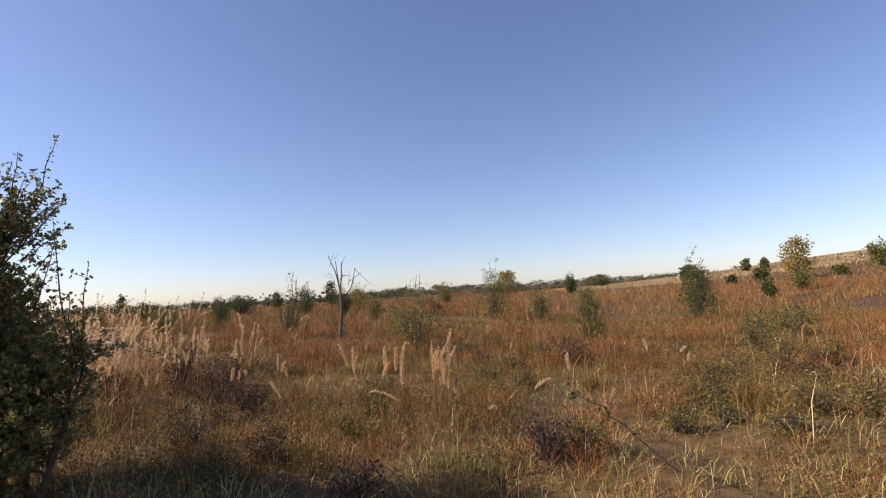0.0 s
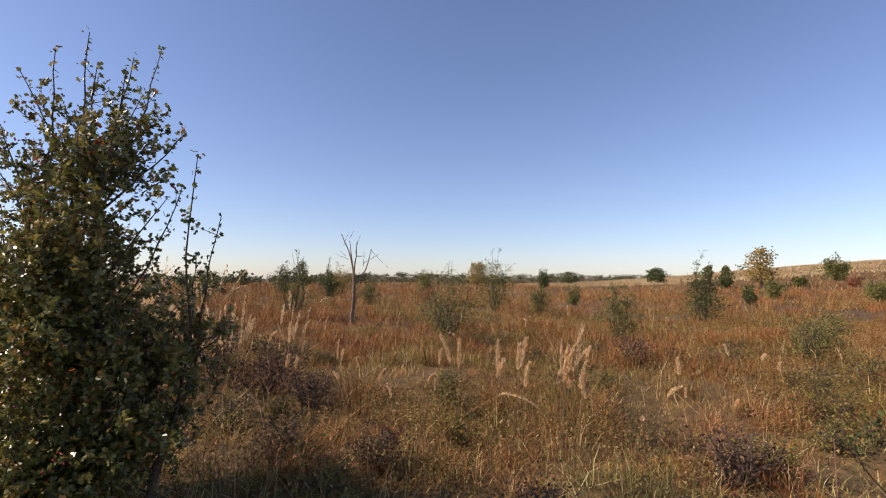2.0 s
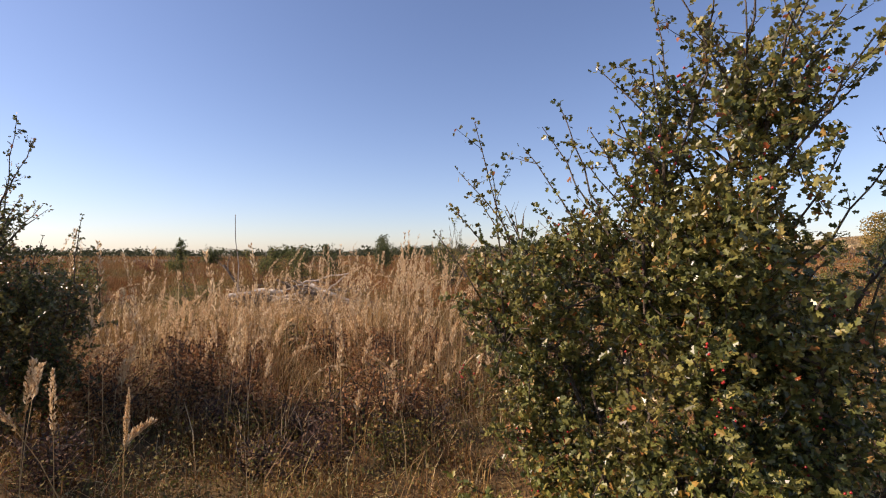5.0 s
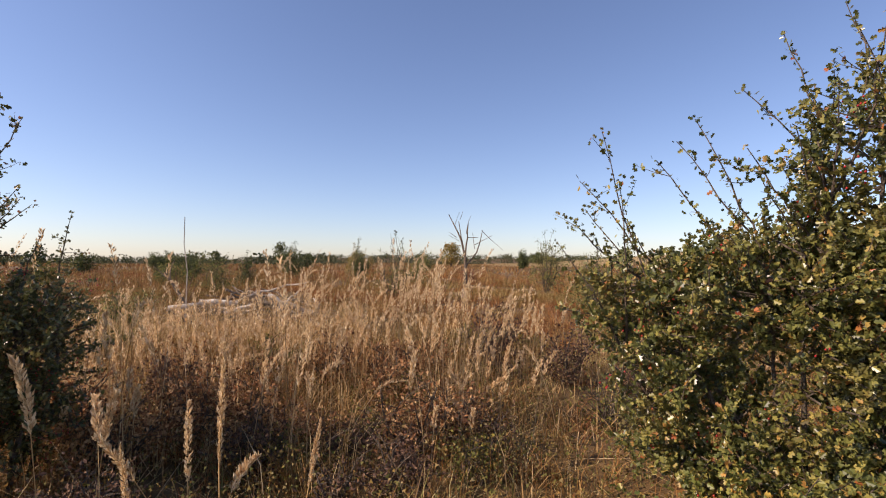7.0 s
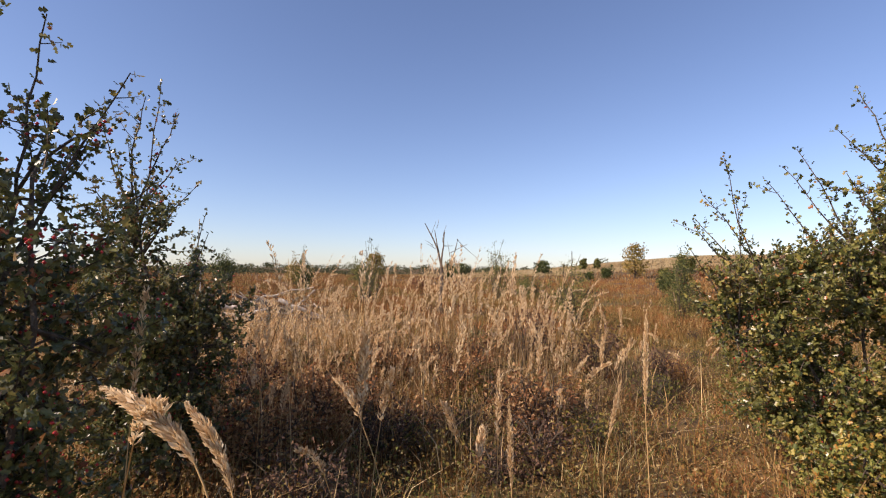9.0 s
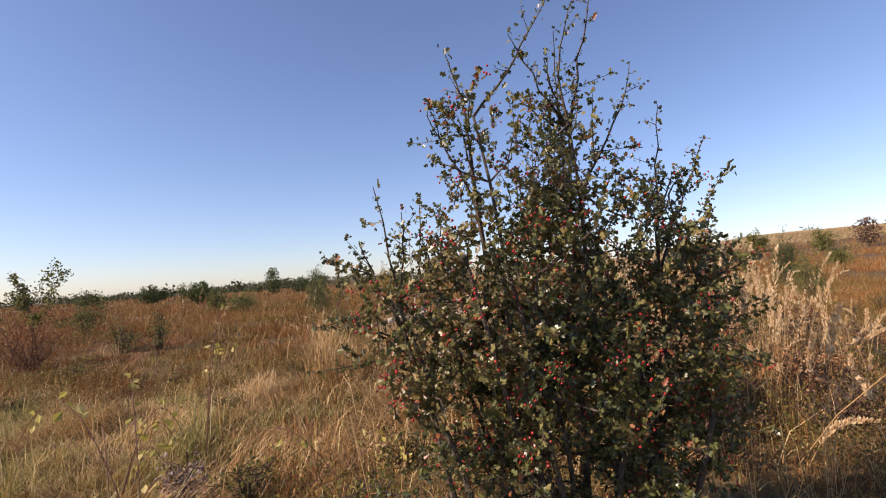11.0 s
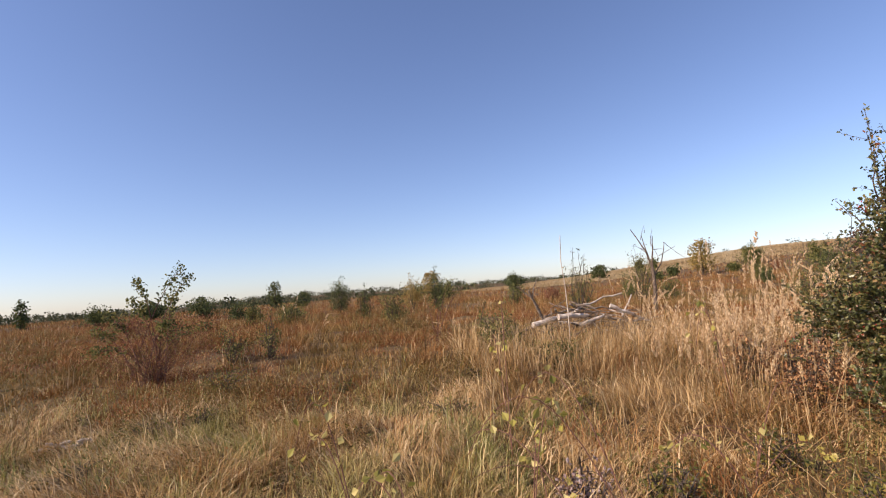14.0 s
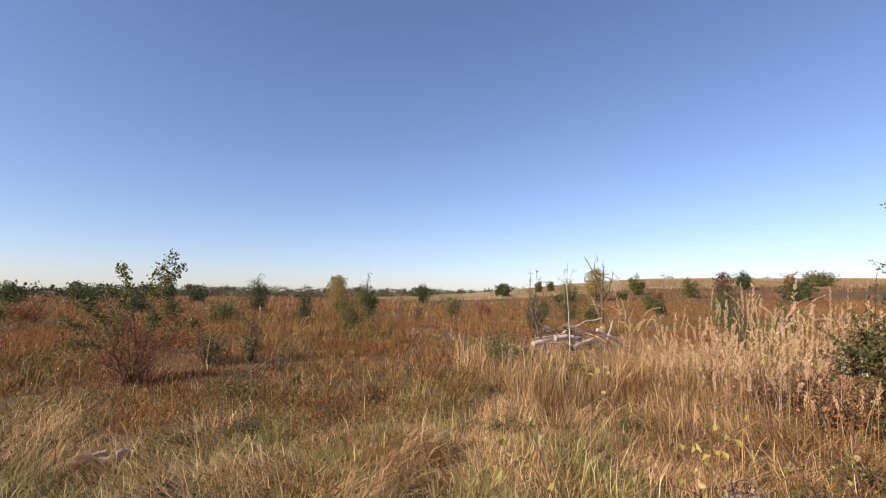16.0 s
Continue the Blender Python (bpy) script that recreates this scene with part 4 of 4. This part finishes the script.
def build_woods():
    """Hedges and woods far off, out to the skyline."""
    woods = Heap()
    for bearing0, bearing1, d0, d1, tall, count in [(-80, -4, 105, 190, 2.6, 200), (-80, 12, 230, 330, 3.6, 330), (-12, 40, 330, 560, 5.0, 420), (-80, 80, 560, 760, 6.5, 1500), (22, 80, 150, 240, 2.2, 70)]:
        for _ in range(count):
            b, d = radians(rng.uniform(bearing0, bearing1)), rng.uniform(d0, d1)
            x, y = -6 + d * math.sin(b), 4 + d * math.cos(b)
            h = tall * rng.uniform(0.4, 1.0) * (0.55 + 0.75 * float(value_noise(x, y, 38, 51)))
            n = 48
            at = np.array((x, y, float(height(x, y)) + h * 0.5)) + np.clip(rng.normal(size=(n, 3)), -1.7, 1.7) * np.array((h * 0.42, h * 0.42, h * 0.24))
            woods.leaves(at, rng.normal(size=(n, 3)), h * rng.uniform(0.14, 0.3, n), 0.9)
    stuff("distant_woods", woods, wood_leaf, "dark hedges and woods along the skyline", "woods")


build_woods()

# ---- dead tree ----


def build_dead_tree():
    ob = thing("dead_tree", -3.49, 17.9, "leafless forked dead sapling standing in dry grass", "tree")
    base = np.array(ob.location)

    def at(x, z, y=17.9):
        return np.array((x, y, z)) - base
    trunk = Heap()
    trunk.tube(np.array([at(-3.46, base[2] - 0.1), at(-3.49, 0.6), at(-3.44, 1.1), at(-3.45, 1.75)]), [0.075, 0.06, 0.052, 0.045], 9)
    part("trunk", trunk, snag_wood, ob)
    for start, end, r in [((-3.45, 1.7), (-3.88, 2.95), 0.030), ((-3.45, 1.7), (-3.62, 2.75), 0.026), ((-3.45, 1.7), (-3.38, 2.7), 0.030), ((-3.44, 1.5), (-2.98, 2.5), 0.024), ((-3.76, 2.6), (-3.62, 3.0), 0.008), ((-3.2, 2.0), (-3.22, 2.45), 0.009), ((-3.62, 2.2), (-3.95, 2.35), 0.007),
                          ((-3.4, 2.3), (-3.11, 2.3), 0.012), ((-3.0, 2.5), (-2.45, 1.95), 0.009), ((-3.7, 2.3), (-3.9, 2.45), 0.009), ((-3.2, 2.1), (-2.75, 2.35), 0.010),
                          ((-3.42, 2.4), (-3.3, 2.9), 0.010), ((-3.6, 2.8), (-3.5, 3.05), 0.008), ((-3.46, 1.35), (-3.75, 1.75), 0.012)]:
        b = Heap()
        line = bowed(at(*start), at(end[0], end[1], 17.9 + rng.normal() * 0.15), 0.06, 6)
        b.tube(line, np.linspace(r, r * 0.35, 6), 6)
        part("branch", b, snag_wood, ob)


build_dead_tree()

# ---- heap of cut branches ----


def build_pile():
    pile = thing("brush_pile", -7.95, 13.9, "heap of weathered dead branches and pale logs in tall straw grass", "brush pile")
    for _ in range(130):
        a = rng.normal(0.1, 0.7)
        c = np.array((rng.uniform(-1.3, 1.4), rng.uniform(-0.6, 0.6), 0))
        c[2] = 0.78 * max(0.0, 1 - (c[0] / 1.9) ** 2 - (c[1] / 1.0) ** 2) * rng.uniform(0.25, 1.0) + 0.08
        half = rng.uniform(0.2, 0.6)
        way = np.array((math.cos(a), math.sin(a) * 0.7, rng.normal() * 0.28))
        r = rng.choice([0.006, 0.009, 0.014, 0.024])
        b = Heap()
        b.tube(bowed(c - way * half, c + way * half, 0.22, 7, 0.08), np.linspace(r, r * 0.4, 7), 6)
        part("branch", b, white_wood if rng.random() < 0.16 else dead_wood, pile)
    for a, b, r in [((-1.3, -0.5, 0.6), (-0.75, -0.4, 0.68), 0.05), ((-0.8, -0.5, 0.7), (-0.2, -0.45, 0.68), 0.055), ((0.3, -0.4, 0.82), (1.1, -0.3, 0.5), 0.04), ((-0.2, 0.0, 0.75), (0.9, 0.1, 1.02), 0.022),
                    ((-0.4, -0.5, 0.52), (0.1, -0.5, 0.66), 0.038), ((0.5, -0.45, 0.6), (0.9, -0.2, 0.98), 0.02)]:
        log = Heap()
        log.tube(bowed(a, b, 0.12, 8, 0.05), np.linspace(r, r * 0.6, 8), 9)
        part("log", log, white_wood, pile, "pale barkless log")
    log = thing("leaning_log", -9.0, 13.5, "bleached broken branch stub leaning out of the grass", "log")
    body = Heap()
    body.tube(bowed((0.22, 0, 0.0), (-0.30, -0.15, 1.15), 0.08, 9), np.linspace(0.045, 0.018, 9), 9)
    part("stub", body, dead_wood, log)
    for end in ((-0.50, -0.1, 1.25), (-0.12, -0.2, 1.38)):
        b = Heap()
        b.tube(bowed((-0.22, -0.12, 1.0), end, 0.1, 5), np.linspace(0.014, 0.005, 5), 6)
        part("branch", b, dead_wood, log)


build_pile()
stalk = thing("dry_stalk", -8.83, 12.9, "thin pale upright dry stalk beside the brush pile", "stalk")
h = Heap()
h.tube(bowed((0, 0, -0.05), (0.0, 0, 2.15), 0.01, 6), np.linspace(0.011, 0.006, 6), 5)
part("stem", h, white_wood, stalk)

# ---- wild rose ----


def build_rose_spray():
    rose = thing("wild_rose_bush", -10.3, 16.7, "wild rose with two arching leafy canes over the grass", "bush")
    leaves = Heap()
    for dx, dz, k in ((0.55, 1.35, 0.7), (1.15, 1.15, 0.9), (-0.35, 1.3, 0.5), (0.2, 0.95, 0.5)):
        s = np.linspace(0, 1, 10)[:, None]
        line = np.array((dx, 0.1, dz)) * s + np.array((0, 0, 0.55 * k)) * np.sin(s * math.pi)
        b = Heap()
        b.tube(line, np.linspace(0.010, 0.003, 10), 5)
        part("cane", b, cane, rose)
        u = rng.uniform(0.45, 1.0, 130)
        at = np.stack([np.interp(u, s[:, 0], line[:, j]) for j in range(3)], 1) + rng.normal(size=(130, 3)) * 0.05
        leaves.leaves(at, rng.normal(size=at.shape), rng.uniform(0.03, 0.055, 130), 0.6)
    tagged(part("leaves", leaves, olive_leaf, rose, "sparse green leaves along the cane tips"), kind="stuff")


build_rose_spray()


def build_rose():
    rose = thing("wild_rose_bush", -15.6, 14.5, "sprawling wild rose with arching canes and few green leaves", "bush")
    base = np.array(rose.location)
    leaves, low = Heap(), Heap()
    for x, z, y in [(-15.13, 2.28, 14.5), (-15.02, 2.1, 14.6), (-15.84, 2.05, 14.4), (-16.53, 1.25, 14.5), (-14.72, 1.2, 14.5), (-16.25, 1.5, 14.2), (-15.4, 1.8, 14.8), (-16.0, 1.75, 14.6), (-15.3, 1.3, 14.1), (-16.4, 0.9, 14.0)]:
        tip = np.array((x, y, z)) - base
        foot = np.array((rng.normal() * 0.15, rng.normal() * 0.15, -0.05))
        s = np.linspace(0, 1, 10)[:, None]
        line = foot + (tip - foot) * s + np.array((0, 0, 0.5)) * np.sin(s * math.pi) * rng.uniform(0.2, 0.9)
        b = Heap()
        b.tube(line, np.linspace(0.011, 0.003, 10), 5)
        part("cane", b, cane, rose)
        k = rng.uniform(0.4, 1.0, 190) ** 0.7
        at = np.stack([np.interp(k, s[:, 0], line[:, j]) for j in range(3)], 1) + np.clip(rng.normal(size=(190, 3)), -1.5, 1.5) * 0.05
        leaves.leaves(at, rng.normal(size=at.shape), rng.uniform(0.035, 0.065, 190), 0.6)
    n = 4200
    at = np.clip(rng.normal(size=(n, 3)), -1.5, 1.5) * (0.55, 0.45, 0.34) + (0, 0, 0.55)
    at[:, 2] = np.abs(at[:, 2])
    low.leaves(at, rng.normal(size=at.shape), rng.uniform(0.02, 0.045, n), 0.5)
    twigs = Heap()
    for _ in range(60):
        a = rng.uniform(0, 6.28)
        twigs.tube(bowed((0, 0, 0), (rng.uniform(0.2, 0.9) * math.cos(a), rng.uniform(0.2, 0.7) * math.sin(a), rng.uniform(0.4, 1.2)), 0.2, 6), np.linspace(0.006, 0.002, 6), 3)
    tagged(part("twig_spray", twigs, cane, rose), kind="stuff")
    tagged(part("leaves", leaves, olive_leaf, rose, "sparse green leaves along the cane tips"), kind="stuff")
    tagged(part("withered_leaves", low, red_leaf, rose, "reddish withered leaves low in the bush"), kind="stuff")


build_rose()

# ---- brambles and saplings along the later walk ----


def bramble(x, y, reach, tall, turn, bare=False):
    ob = thing("bramble", x, y, "arching bramble cane with a few pale yellow leaves" if not bare else "bare dark arching bramble cane over the grass", "bramble", "brambles beside the walk")
    leaves = Heap()
    for k in range(1 if bare else 2):
        a = turn + rng.normal() * 0.4
        s = np.linspace(0, 1, 10)
        line = np.stack([reach * s * math.cos(a), reach * s * math.sin(a), tall * rng.uniform(0.7, 1.1) * np.sin(s * 2.4) + 0.02], 1)
        b = Heap()
        b.tube(line, np.linspace(0.0045, 0.002, 10), 5)
        part("cane", b, cane, ob)
        if not bare:
            n = 8
            q = line[rng.integers(3, 10, n)] + rng.normal(size=(n, 3)) * 0.02
            leaves.leaves(q, rng.normal(size=(n, 3)) + (0, 0, -0.2), rng.uniform(0.045, 0.075, n), 0.75)
    if leaves.n:
        part("leaves", leaves, yellow_leaf, ob, "pale yellow oval leaves")


spray = thing("leafy_cane", 2.05, 7.4, "dark leafy cane leaning low over the rust grass", "bramble")
line = bowed((0, 0, 0.0), (-1.05, -1.15, 0.92), 0.10, 10)
h = Heap()
h.tube(line, np.linspace(0.006, 0.003, 10), 5)
part("cane", h, cane, spray)
h = Heap()
at = np.repeat(line[3:], 9, 0) + rng.normal(size=(63, 3)) * 0.03
h.leaves(at, rng.normal(size=at.shape), rng.uniform(0.025, 0.05, 63), 0.6)
tagged(part("foliage", h, dark_leaf, spray), kind="stuff")
for x, y, reach, tall, turn, bare in [(-12.3, 7.6, 0.5, 0.5, 2.8, False), (-11.5, 8.0, 0.5, 0.4, 1.0, False), (-11.3, 9.2, 0.5, 1.25, 1.6, False), (-10.1, 8.0, 0.5, 0.4, 0.4, False),
                                      (-12.6, 8.3, 0.4, 0.85, 2.0, False), (-11.6, 8.1, 0.45, 0.8, 0.6, False), (-10.2, 7.9, 0.5, 0.45, 2.6, False), (-9.0, 9.3, 0.35, 1.4, 2.2, False),
                                      (-11.4, 7.6, 1.1, 0.55, 2.5, True), (-11.0, 8.3, 0.9, 0.35, 3.0, True), (-10.0, 7.7, 0.8, 0.5, 2.9, True), (-12.9, 7.9, 0.7, 0.3, 2.6, True),
                                      (-12.2, 7.05, 1.1, 0.62, 2.85, True), (-10.0, 8.1, 0.9, 0.55, 0.2, True), (-11.2, 7.5, 0.9, 0.95, 2.2, False), (1.6, 7.4, 0.5, 0.4, 0.8, True), (1.8, 8.6, 0.9, 0.55, 2.4, True)]:
    bramble(x, y, reach, tall, turn, bare)


def build_scraps():
    """Bits of bleached wood on a bare spot of the sward."""
    scrap = thing("wood_scraps", -15.4, 11.2, "few bleached broken wood scraps lying in short grass", "wood scraps")
    for k in range(6):
        a, r = rng.normal(0.2, 0.5), rng.uniform(0.012, 0.024)
        c = np.array((-0.16 + 0.065 * k, rng.normal() * 0.03, 0.05 + 0.02 * (k % 3)))
        half = np.array((math.cos(a), math.sin(a), rng.normal() * 0.2)) * rng.uniform(0.04, 0.09)
        bit = Heap()
        bit.tube(bowed(c - half, c + half, 0.15, 5, 0.06), np.array((0.6, 1.0, 0.9, 1.0, 0.5)) * r, 7)
        part("scrap", bit, white_wood, scrap)


build_scraps()
